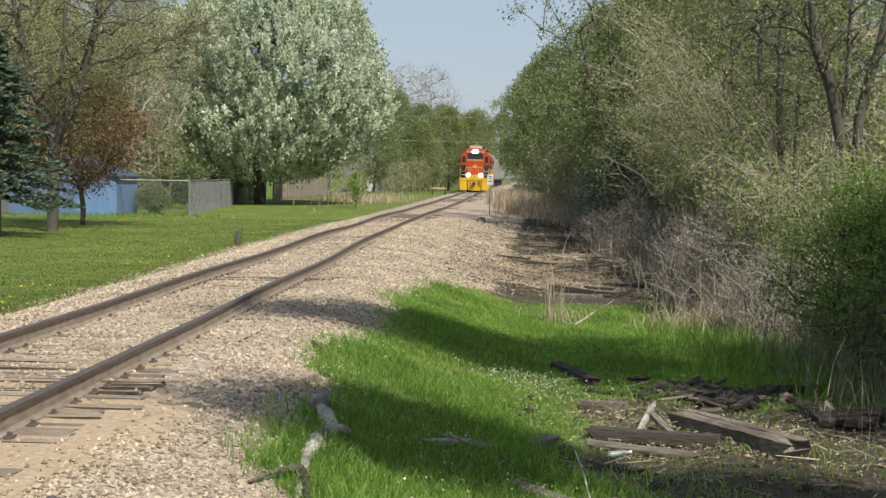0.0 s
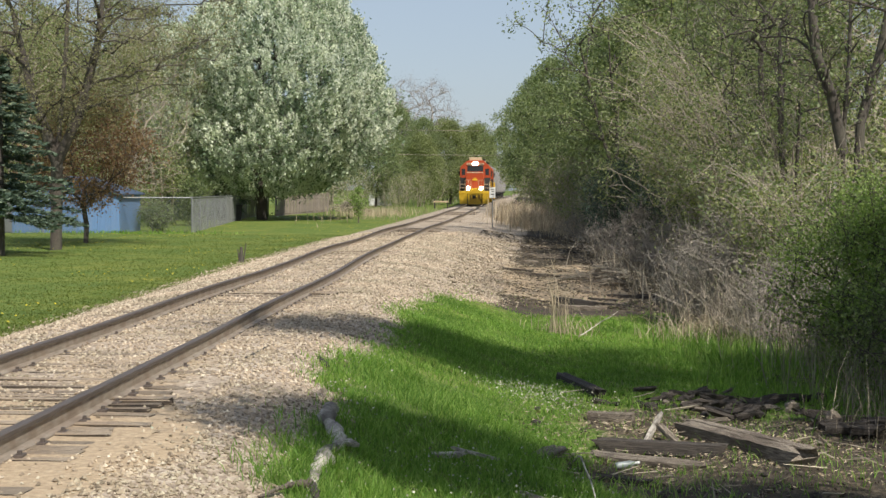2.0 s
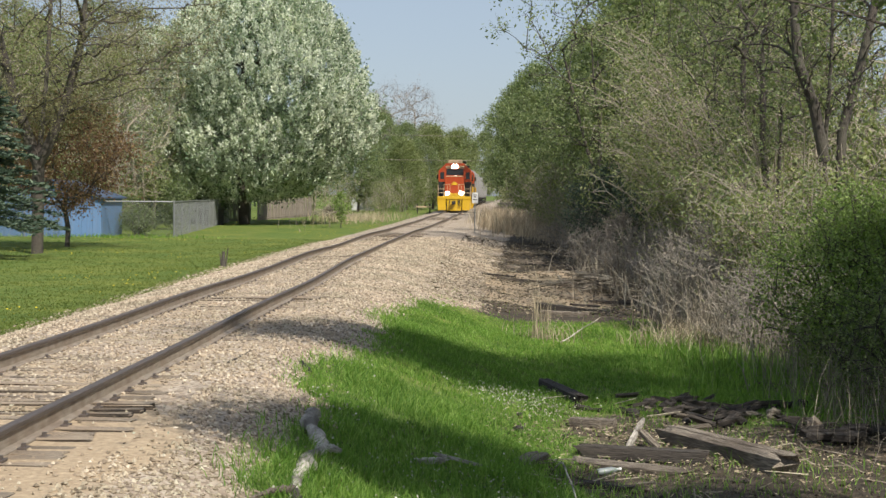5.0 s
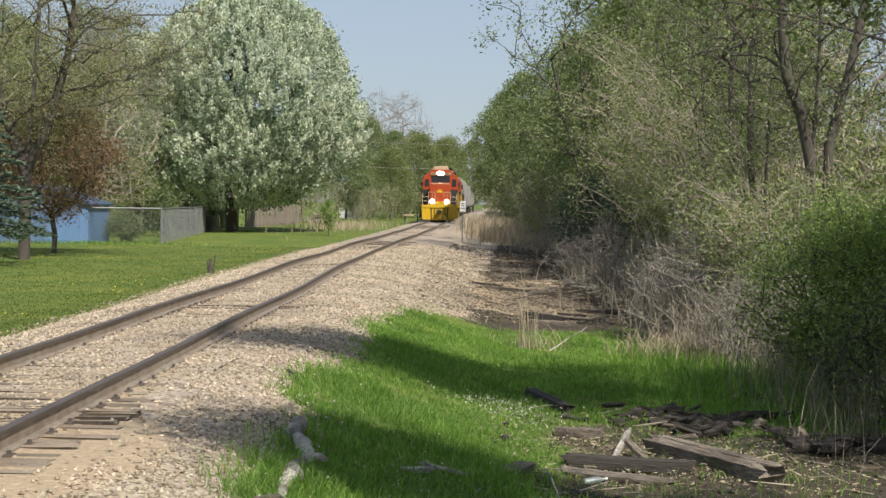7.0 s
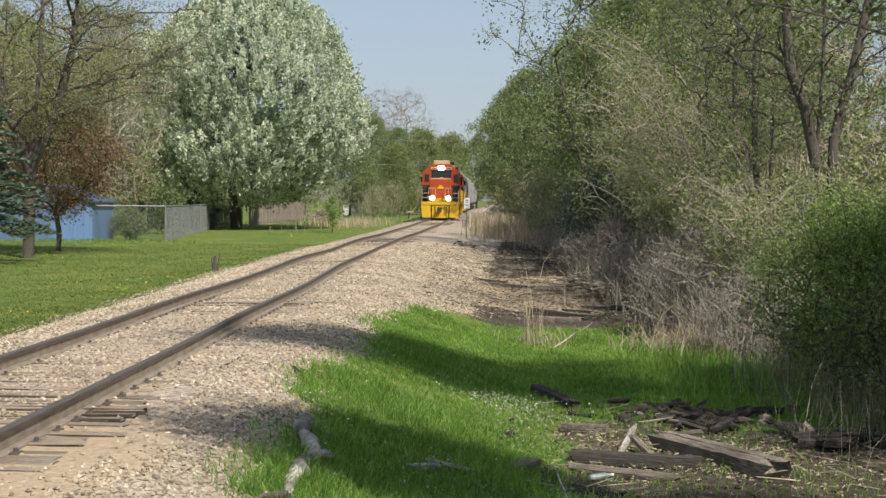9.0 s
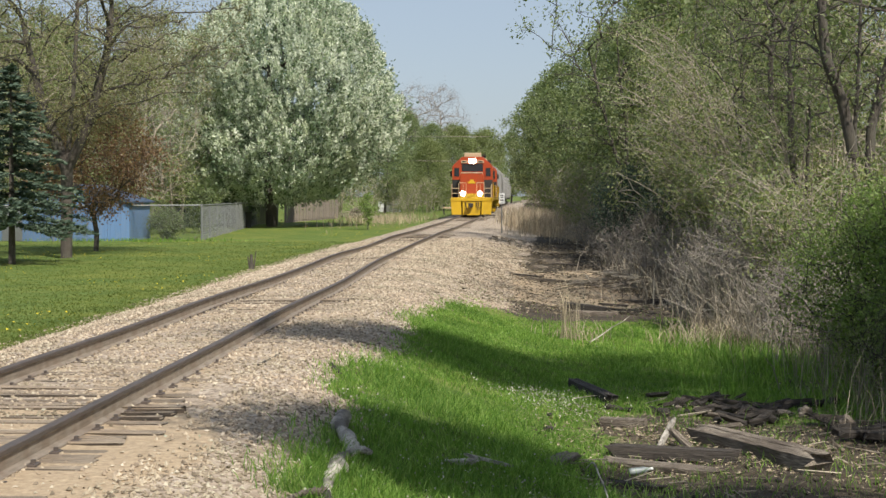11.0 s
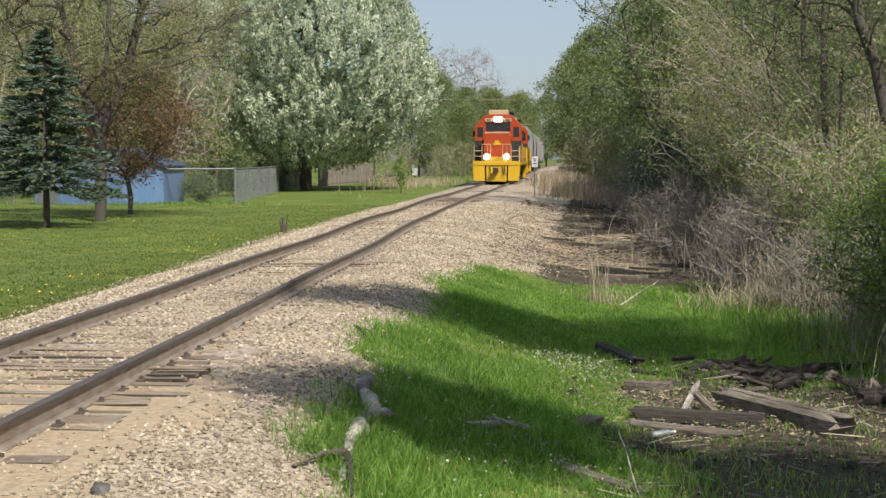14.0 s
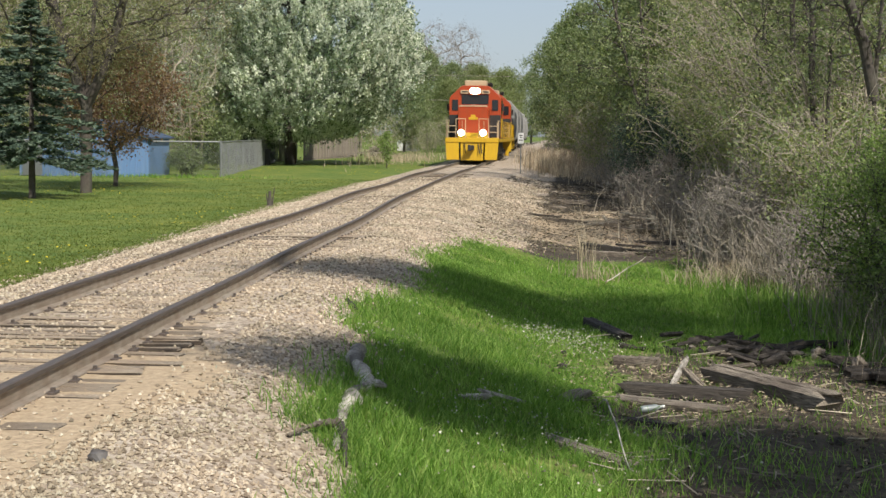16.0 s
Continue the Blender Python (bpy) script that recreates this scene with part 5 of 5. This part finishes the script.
timber("old_stick", "short dark stick on the gravel", (-2.72, 15.1), (-2.66, 16.3), 0.03, 0.03, DARKWOOD, 17)
timber("old_stick", "dark branch piece on the shoulder", (-2.05, 15.9), (-1.9, 15.4), 0.05, 0.05, DARKWOOD, 18)
rr = random.Random(44)
for i in range(52):
    x, y = 2.75 + rr.gauss(0, 0.55), 18.5 + rr.gauss(0, 0.5)
    a, L = rr.uniform(-0.7, 0.8), rr.uniform(0.08, 0.4)
    timber("charred_plank", "charred broken plank in a dark heap", (x, y), (x + L * math.cos(a), y + L * math.sin(a)), rr.uniform(0.03, 0.1), rr.uniform(0.03, 0.07), DARKWOOD if i % 11 else OLDWOOD, 60 + i, lift=(rr.uniform(0, 0.11), rr.uniform(0, 0.11)), roll=rr.uniform(-45, 45), group="heap of charred planks")
for i in range(12):
    x, y = 4.0 + rr.gauss(0, 0.3), 17.0 + rr.gauss(0, 0.3)
    a, L = rr.uniform(-0.8, 0.8), rr.uniform(0.2, 0.6)
    timber("charred_plank", "charred broken plank in a dark heap", (x, y), (x + L * math.cos(a), y + L * math.sin(a)), rr.uniform(0.06, 0.15), rr.uniform(0.04, 0.1), DARKWOOD, 90 + i, lift=(rr.uniform(0, 0.12), rr.uniform(0, 0.12)), roll=rr.uniform(-25, 25), group="heap of charred planks")
for i in range(22):
    x, y = rr.uniform(-0.3, 4.2), rr.uniform(36, 60)
    a, L = rr.uniform(-0.6, 0.6), rr.uniform(0.4, 1.5)
    timber("rotten_branch", "dark rotten branch on the bare soil", (x, y), (x + L * math.cos(a), y + L * math.sin(a)), 0.09, 0.08, DARKWOOD if i % 3 else OLDWOOD, 120 + i, category="branch", group="branches on the soil")


def bent_log(name, label, points, radii, material, category="log"):
    bm = bmesh.new()
    rr = random.Random(8)
    n, rings = 12, []
    k0 = np.arange(len(points))
    t = np.linspace(0, len(points) - 1, 6 * len(points))
    even = np.stack([np.interp(t, k0, [p[k] for p in points]) for k in range(3)], 1)
    for _ in range(3):
        even[1:-1] = (even[:-2] + 2 * even[1:-1] + even[2:]) / 4
    points = [tuple(float(w) for w in p) for p in even]
    radii = [float(np.interp(v, k0, radii)) * rr.uniform(0.78, 1.22) for v in t]
    for i, (x, y, dz) in enumerate(points):
        c = Vector((x, y, gz(x, y) + dz))
        a = points[max(i - 1, 0)]
        b = points[min(i + 1, len(points) - 1)]
        d = Vector((b[0] - a[0], b[1] - a[1], gz(b[0], b[1]) + b[2] - gz(a[0], a[1]) - a[2])).normalized()
        s = d.cross(Vector((0.3, 0.1, 1))).normalized()
        u = s.cross(d)
        rings.append([bm.verts.new(c + (s * math.cos(k * 6.283 / n) + u * math.sin(k * 6.283 / n)) * radii[i] * rr.uniform(0.8, 1.2)) for k in range(n)])
    for r0, r1 in zip(rings[:-1], rings[1:]):
        for k in range(n):
            bm.faces.new((r0[k], r0[(k + 1) % n], r1[(k + 1) % n], r1[k]))
    bm.faces.new(rings[0][::-1])
    bm.faces.new(rings[-1])
    bmesh.ops.recalc_face_normals(bm, faces=bm.faces)
    return tagged(part(name, bm, material, smooth=True), label, category)


bent_log("bleached_log", "knotted bleached branch lying half out of the grass",
         [(-1.27, 9.35, 0.02), (-1.31, 9.8, 0.06), (-1.35, 10.3, 0.07), (-1.32, 10.6, 0.06), (-1.38, 10.95, 0.06), (-1.29, 11.3, 0.07), (-1.37, 11.7, 0.07), (-1.46, 12.0, 0.07), (-1.52, 12.3, 0.08), (-1.51, 12.55, 0.1)],
         [0.026, 0.036, 0.04, 0.068, 0.034, 0.045, 0.06, 0.042, 0.066, 0.06], PALEWOOD)
bent_log("log_stub", "broken bleached stub on the knotted branch", [(-1.3, 11.35, 0.09), (-1.2, 11.3, 0.13), (-1.14, 11.28, 0.14)], [0.03, 0.03, 0.018], PALEWOOD, "branch")
bent_log("root_branch", "dark forked root beside the bleached branch", [(-1.58, 9.3, 0.02), (-1.5, 9.45, 0.05), (-1.4, 9.62, 0.08), (-1.32, 9.75, 0.08)], [0.01, 0.014, 0.022, 0.032], OLDWOOD, "branch")
bent_log("root_branch", "dark forked root beside the bleached branch", [(-1.18, 9.1, 0.01), (-1.22, 9.4, 0.07), (-1.3, 9.75, 0.08)], [0.014, 0.022, 0.035], DARKWOOD, "branch")
bent_log("thin_branch", "thin curved twig over the soil", [(0.62, 14.1, 0.02), (0.68, 13.2, 0.25), (0.72, 12.2, 0.2), (0.78, 11.4, 0.03)], [0.008, 0.008, 0.007, 0.005], PALEWOOD, "branch")
bent_log("leaning_stalk", "pale bent reed stalk leaning over the grass", [(1.3, 26.9, 0.03), (1.7, 27.3, 0.22), (2.1, 27.9, 0.4)], [0.012, 0.01, 0.006], PALEWOOD, "branch")


def bottle(x, y):
    bm = bmesh.new()
    for x0, x1, r0, r1 in ((0, 0.02, 0.026, 0.033), (0.02, 0.15, 0.033, 0.033), (0.15, 0.20, 0.033, 0.014), (0.20, 0.225, 0.014, 0.014)):
        rod(bm, (x0, 0, 0), (x1, 0, 0), r0, r1, 14)
    ob = empty("plastic_bottle", pose(x, y, gz(x, y) + 0.035, 0, -6, 14), "crushed clear plastic bottle on the soil", "bottle")
    part("body", bm, PLASTIC, ob, smooth=False)
    part("cap", rod(bmesh.new(), (0.222, 0, 0), (0.242, 0, 0), 0.016, n=14), WHITE, ob, "white screw cap")


bottle(1.06, 14.2)


def lump(name, label, x, y, r, material, category, seed=3, group=""):
    bm = bmesh.new()
    bmesh.ops.create_icosphere(bm, subdivisions=2, radius=r)
    shape = random.Random(seed)
    for v in bm.verts:
        v.co *= shape.uniform(0.72, 1.2)
        v.co.z *= 0.8
    ob = part(name, bm, material)
    ob.matrix_basis = at_ground(x, y, 20, r * 0.5)
    tagged(ob, label, category, group)


for i in range(24):
    lump("charred_chunk", "charred lump of rotten wood in the dark heap", 2.9 + rr.gauss(0, 0.6), 18.4 + rr.gauss(0, 0.4), rr.uniform(0.05, 0.11), DARKWOOD if i % 4 else OLDWOOD, "wood chunk", 10 + i, "heap of charred planks")
for i in range(10):
    lump("bark_chunk", "dark broken bark chunk on the littered soil", rr.uniform(0.2, 3.4), rr.uniform(12.6, 17.4), rr.uniform(0.025, 0.06), DARKWOOD, "wood chunk", 50 + i, "bark chunks on the soil")
lump("dark_stone", "dark angular stone on the tan gravel", -2.33, 7.62, 0.05, DARKSTONE, "stone")
bm = bmesh.new()
for dx, h, r in ((0, 0.42, 0.07), (0.13, 0.52, 0.025), (-0.1, 0.36, 0.025)):
    rod(bm, (dx * 0.4, 0, -0.05), (dx, 0.03, h), r, r * 0.55, 9)
tagged(part("broken_stump", bm, BARK), "broken grey stump at the lawn's edge", "stump").matrix_basis = at_ground(-7.29, 39.95)


# ---- train ----
def wheelset(parent, y, r=0.5):
    bm = bmesh.new()
    for s in (-1, 1):
        rod(bm, (s * 0.70, 0, 0), (s * 0.83, 0, 0), r - 0.02, n=20)
        rod(bm, (s * 0.68, 0, 0), (s * 0.72, 0, 0), r, n=20)
        for k in range(5):
            a = k * 1.2566
            rod(bm, (s * 0.83, 0.28 * math.cos(a), 0.28 * math.sin(a)), (s * 0.85, 0.28 * math.cos(a), 0.28 * math.sin(a)), 0.06, n=6)
    rod(bm, (-0.9, 0, 0), (0.9, 0, 0), 0.08, n=10)
    ob = part("wheelset", bm, STEEL, parent)
    ob.matrix_basis = pose(0, y, r)
    return ob, r


def truck(parent, y, wheel_r, base):
    for s in (-1, 1):
        bm = bmesh.new()
        x0, x1 = (s * 0.92, s * 1.08) if s > 0 else (s * 1.08, s * 0.92)
        side_prism(bm, [(y - base / 2 - 0.45, 0.45), (y - base / 2 + 0.4, 0.38), (y - 0.35, 0.22), (y + 0.35, 0.22), (y + base / 2 - 0.4, 0.38), (y + base / 2 + 0.45, 0.45), (y + base / 2 + 0.4, 0.7), (y + 0.5, 0.8), (y - 0.5, 0.8), (y - base / 2 - 0.4, 0.7)], x0, x1, 0.02)
        for k in (-1, 1):
            box(bm, min(s * 1.06, s * 1.16), max(s * 1.06, s * 1.16), y + k * base / 2 - 0.16, y + k * base / 2 + 0.16, 0.36, 0.66, 0.02)
        part("truck_frame", bm, BLACK, parent)
    return [wheelset(parent, y + k * base / 2, wheel_r) for k in (-1, 1)]


def make_locomotive(label, LENS):
    lo = empty("locomotive", pose(0, 0, 0), label, "locomotive", "locomotives of the train")
    # platform and underframe
    part("frame", box(bmesh.new(), -1.5, 1.5, 0.35, 17.6, 1.22, 1.42, 0.02), BLACK, lo)
    for s in (-1, 1):
        part("sill_stripe", box(bmesh.new(), min(s * 1.5, s * 1.515), max(s * 1.5, s * 1.515), 0.8, 17.2, 1.2, 1.4, 0.004), YELLOW, lo, "yellow sill along the walkway")
    bm = bmesh.new()
    prism(bm, [(-1.15, 0.45), (-0.7, 0.3), (0.7, 0.3), (1.15, 0.45), (1.2, 1.15), (-1.2, 1.15)], 6.2, 11.8, 0.05)
    part("fuel_tank", bm, BLACK, lo)
    # front pilot: outer wings, middle sheet, steps
    bm = bmesh.new()
    prism(bm, [(-0.62, 0.16), (0.62, 0.16), (0.66, 1.22), (-0.66, 1.22)], 0.18, 0.32, 0.02)
    part("pilot_sheet", bm, YELLOW, lo, "scuffed yellow pilot plate")
    part("bumper_beam", box(bmesh.new(), -1.5, 1.5, 0.1, 0.36, 1.18, 1.44, 0.03), YELLOW, lo)
    for s in (-1, 1):
        bm = bmesh.new()
        prism(bm, [(s * 0.72, 0.2), (s * 1.42, 0.2), (s * 1.5, 1.2), (s * 0.75, 1.2)], 0.14, 0.22, 0.01)
        part("step_side", bm, YELLOW, lo, "yellow step side plate")
        for k, z in enumerate((0.35, 0.65, 0.95)):
            part("step", box(bmesh.new(), min(s * 0.9, s * 1.45), max(s * 0.9, s * 1.45), 0.25, 0.55, z, z + 0.04, 0.008), BLACK, lo)
        # end handrails
        bm = bmesh.new()
        for a, b in (((0.38, 1.42), (0.38, 2.5)), ((0.38, 2.5), (0.92, 2.5)), ((0.92, 2.5), (0.92, 1.42)), ((0.92, 2.1), (1.42, 2.1)), ((1.42, 2.3), (1.42, 0.7)), ((0.92, 1.75), (1.42, 1.75))):
            rod(bm, (s * a[0], 0.22, a[1]), (s * b[0], 0.22, b[1]), 0.024, n=6)
        part("end_handrail", bm, CREAM, lo, "pale tubular end handrail")
        bm = bmesh.new()
        rod(bm, (s * 0.62, 0.42, 1.72), (s * 0.62, 0.2, 1.72), 0.15, n=16)
        dl = part("ditch_light", bm, BLACK, lo, "ditch light housing")
        bm = bmesh.new()
        # wider than its housing, so the disc takes in the lamp's glare
        rod(bm, (s * 0.62, 0.2, 1.72), (s * 0.62, 0.17, 1.72), 0.18, 0.15, n=20)
        part("lens", bm, LENS, dl)
        # corner grabs
        bm = bmesh.new()
        rod(bm, (s * 1.46, 0.3, 0.9), (s * 1.46, 0.3, 2.4), 0.02, n=6)
        rod(bm, (s * 1.46, 0.9, 1.4), (s * 1.46, 0.9, 2.4), 0.02, n=6)
        rod(bm, (s * 1.46, 0.3, 2.4), (s * 1.46, 2.3, 2.4), 0.02, n=6)
        part("side_handrail", bm, CREAM, lo)
        bm = bmesh.new()
        rod(bm, (s * 1.46, 4.9, 2.4), (s * 1.46, 17.2, 2.4), 0.02, n=6)
        for y in np.linspace(5.2, 17.0, 8):
            rod(bm, (s * 1.46, y, 1.4), (s * 1.46, y, 2.4), 0.018, n=6)
        part("side_handrail", bm, YELLOW, lo)
    bm = bmesh.new()
    box(bm, -0.13, 0.13, -0.25, 0.3, 0.74, 1.02, 0.05)
    box(bm, -0.2, -0.02, -0.42, -0.2, 0.7, 1.05, 0.05)
    part("coupler", bm, BLACK, lo)
    for x in (-0.42, 0.36, 0.5):
        part("brake_hose", rod(bmesh.new(), (x, 0.12, 1.1), (x + 0.08, 0.02, 0.55), 0.028, n=6), BLACK, lo)
    # low nose
    bm = bmesh.new()
    prism(bm, [(-0.86, 1.42), (0.86, 1.42), (0.86, 3.05), (0.7, 3.3), (-0.7, 3.3), (-0.86, 3.05)], 0.95, 2.5, 0.05)
    part("nose", bm, ORANGE, lo, "orange short nose")
    part("nose_stripe", box(bmesh.new(), -0.8, 0.8, 0.925, 0.95, 3.2, 3.27, 0.006), CREAM, lo, "cream stripe across the nose top")
    bm = bmesh.new()
    box(bm, -0.26, 0.26, 0.918, 0.945, 2.46, 2.6, 0.01)
    box(bm, -0.13, 0.13, 0.918, 0.945, 2.6, 2.74, 0.01)
    part("nose_emblem", bm, YELLOW, lo, "plain yellow emblem shape")
    part("nose_lower_band", box(bmesh.new(), -0.865, 0.865, 0.93, 0.95, 1.45, 1.72, 0.004), YELLOW, lo)
    for s in (-1, 1):
        part("nose_grab", rod(bmesh.new(), (s * 0.62, 0.9, 1.75), (s * 0.62, 0.9, 2.4), 0.018, n=6), CREAM, lo)
    # cab
    bm = bmesh.new()
    prism(bm, [(-1.5, 1.42), (1.5, 1.42), (1.5, 3.68), (1.4, 3.86), (0.82, 4.4), (0.7, 4.44), (-0.7, 4.44), (-0.82, 4.4), (-1.4, 3.86), (-1.5, 3.68)], 2.5, 4.7, 0.03)
    part("cab", bm, ORANGE, lo, "orange cab with sloped roof sides")
    part("cab_lower_side", box(bmesh.new(), -1.512, 1.512, 2.55, 4.65, 1.45, 2.55, 0.004), YELLOW, lo, "yellow lower cab side")
    part("cab_front_band", box(bmesh.new(), -1.49, 1.49, 2.488, 2.5, 1.45, 2.75, 0.004), BLACK, lo, "dark lower cab front behind the nose")
    part("windshield", box(bmesh.new(), -0.78, 0.78, 2.47, 2.5, 3.36, 3.92, 0.008), GLASS, lo, "dark cab windshield")
    for s in (-1, 1):
        part("front_window", box(bmesh.new(), min(s * 0.98, s * 1.34), max(s * 0.98, s * 1.34), 2.47, 2.5, 3.0, 3.62, 0.01), GLASS, lo, "dark corner window")
        part("number_board", box(bmesh.new(), min(s * 0.36, s * 0.84), max(s * 0.36, s * 0.84), 2.4, 2.5, 3.98, 4.18, 0.012), CREAM, lo, "cream number board with a dark bar")
        part("number_bar", box(bmesh.new(), min(s * 0.44, s * 0.76), max(s * 0.44, s * 0.76), 2.388, 2.4, 4.04, 4.12, 0.003), BLACK, lo)
        part("side_window", box(bmesh.new(), min(s * 1.5, s * 1.515), max(s * 1.5, s * 1.515), 2.9, 4.3, 2.85, 3.6, 0.005), GLASS, lo)
        part("rear_view_mirror", box(bmesh.new(), min(s * 1.52, s * 1.66), max(s * 1.52, s * 1.66), 2.8, 2.84, 3.0, 3.4, 0.006), BLACK, lo)
    bm = bmesh.new()
    box(bm, -0.3, 0.3, 2.34, 2.5, 3.9, 4.36, 0.05)
    hl = part("headlight", bm, ORANGE, lo, "headlight housing")
    for x in (-0.12, 0.12):
        bm = bmesh.new()
        # broad discs side by side stand for the headlight's blob of glare
        rod(bm, (x, 2.34, 4.13), (x, 2.31, 4.13), 0.17, 0.14, n=20)
        part("lens", bm, LENS, hl)
    part("roof_hatch", box(bmesh.new(), -0.62, 0.62, 2.6, 4.5, 4.42, 4.74, 0.05), CREAM, lo, "cream equipment box on the cab roof")
    bm = bmesh.new()
    for k in range(3):
        rod(bm, (0.75 + 0.09 * k, 2.7, 4.58), (0.75 + 0.09 * k, 3.1, 4.56), 0.05, 0.03, n=8)
    box(bm, 0.7, 1.0, 2.8, 2.95, 4.38, 4.54)
    part("air_horn", bm, BLACK, lo)
    # long hood
    bm = bmesh.new()
    prism(bm, [(-0.88, 1.42), (0.88, 1.42), (0.88, 4.0), (0.7, 4.3), (-0.7, 4.3), (-0.88, 4.0)], 4.7, 16.9, 0.04)
    part("long_hood", bm, RED_ROOF, lo, "red-orange engine hood")
    for s in (-1, 1):
        for y in np.arange(5.3, 16.4, 0.9):
            part("hood_door", box(bmesh.new(), min(s * 0.88, s * 0.905), max(s * 0.88, s * 0.905), y, y + 0.8, 1.6, 3.3, 0.01), ORANGE, lo)
        for y in (12.8, 14.4):
            part("radiator_grille", box(bmesh.new(), min(s * 0.88, s * 0.91), max(s * 0.88, s * 0.91), y, y + 1.4, 3.35, 4.0, 0.01), BLACK, lo)
    bm = bmesh.new()
    for y in (13.0, 14.8):
        rod(bm, (0, y, 4.3), (0, y, 4.48), 0.6, n=20)
    part("radiator_fan", bm, BLACK, lo)
    part("exhaust_stack", box(bmesh.new(), -0.2, 0.2, 9.4, 10.2, 4.28, 4.6, 0.03), BLACK, lo)
    part("rear_beam", box(bmesh.new(), -1.5, 1.5, 17.4, 17.7, 0.5, 1.44, 0.03), YELLOW, lo)
    wheels = truck(lo, 3.6, 0.5, 2.74) + truck(lo, 14.2, 0.5, 2.74)
    return lo, wheels


def make_hopper():
    ho = empty("covered_hopper_car", pose(0, 0, 0), "light grey covered hopper car with ribbed rounded sides", "railway car", "cars behind the locomotive")
    bm = bmesh.new()
    out = [(-1.2, 1.05), (1.2, 1.05), (1.5, 1.5), (1.58, 2.2), (1.58, 3.2), (1.45, 3.9), (1.1, 4.35), (0.5, 4.55), (-0.5, 4.55), (-1.1, 4.35), (-1.45, 3.9), (-1.58, 3.2), (-1.58, 2.2), (-1.5, 1.5)]
    prism(bm, out, 1.6, 14.9, 0.03)
    part("body", bm, HOPPER, ho, "dusty grey curved hopper body")
    for y in np.linspace(2.2, 14.3, 9):
        bm = bmesh.new()
        prism(bm, [(x * 1.02, (z - 2.8) * 1.012 + 2.8) for x, z in out], y, y + 0.1, 0.01)
        part("rib", bm, HOPPER, ho)
    for y in (3.6, 8.2, 12.8):
        bm = bmesh.new()
        bmesh.ops.create_cone(bm, cap_ends=True, segments=4, radius1=0.6, radius2=1.7, depth=0.75, matrix=Matrix.Translation((0, y, 0.75)) @ pose(0, 0, 0, 0, 0, 45))
        part("outlet_gate", bm, BLACK, ho)
    part("running_board", box(bmesh.new(), -0.45, 0.45, 1.3, 15.2, 4.6, 4.66, 0.01), GALV, ho)
    for y0 in (0.5, 15.0):
        part("end_platform", box(bmesh.new(), -1.45, 1.45, y0, y0 + 1.1, 1.0, 1.25, 0.02), BLACK, ho)
        bm = bmesh.new()
        for x in (-1.3, 1.3):
            rod(bm, (x, y0 + 0.5, 1.2), (x * 0.85, y0 + 0.5, 4.3), 0.03, n=6)
            for z in np.arange(1.6, 4.2, 0.45):
                rod(bm, (x, y0 + 0.5, z), (x * 0.65, y0 + 0.5, z), 0.016, n=5)
        part("end_ladder", bm, HOPPER, ho)
    bm = bmesh.new()
    rod(bm, (0, -0.3, 0.85), (0, 0.6, 0.85), 0.1, n=8)
    rod(bm, (0, 16.0, 0.85), (0, 16.9, 0.85), 0.1, n=8)
    part("coupler", bm, BLACK, ho)
    wheels = truck(ho, 2.1, 0.42, 1.75) + truck(ho, 14.4, 0.42, 1.75)
    return ho, wheels


LOCO, LOCO_WHEELS = make_locomotive("orange and yellow diesel locomotive with lit headlights on the track", LAMP)
SECOND, SECOND_WHEELS = make_locomotive("second orange and yellow diesel locomotive coupled behind the first", GLASS)
HOPPERS = [make_hopper()]
for i in range(4):
    c = copy_thing(HOPPERS[0][0], Matrix())
    HOPPERS.append((c, [(o, 0.42) for o in c.children if o.name.startswith("wheelset")]))


def train_y(t):
    """How far down the line the locomotive's front is."""
    return 148.0 - 3.2 * t - 0.055 * t * t


def on_track(y):
    slope = float(track_x(y + 8) - track_x(y)) / 8
    return pose(float(track_x(y)), y, float(track_z(y + 8)) * 0.3, 0, 0, -math.degrees(math.atan(slope)))


def motions():
    times = [k * 0.8 for k in range(21)]
    walk(LOCO, [(t, on_track(train_y(t))) for t in times])
    walk(SECOND, [(t, on_track(train_y(t) + 18.1)) for t in times])
    for i, (car, wheels) in enumerate(HOPPERS):
        walk(car, [(t, on_track(train_y(t) + 36.3 + 17.0 * i)) for t in times])
    fine = [k * 0.16 for k in range(101)]
    for wheels in (LOCO_WHEELS, SECOND_WHEELS, HOPPERS[0][1]):
        for ob, r in wheels:
            at = ob.matrix_basis.translation.copy()
            walk(ob, [(t, pose(at.x, at.y, at.z, math.degrees((train_y(t) - 148) / r))) for t in fine])


motions()
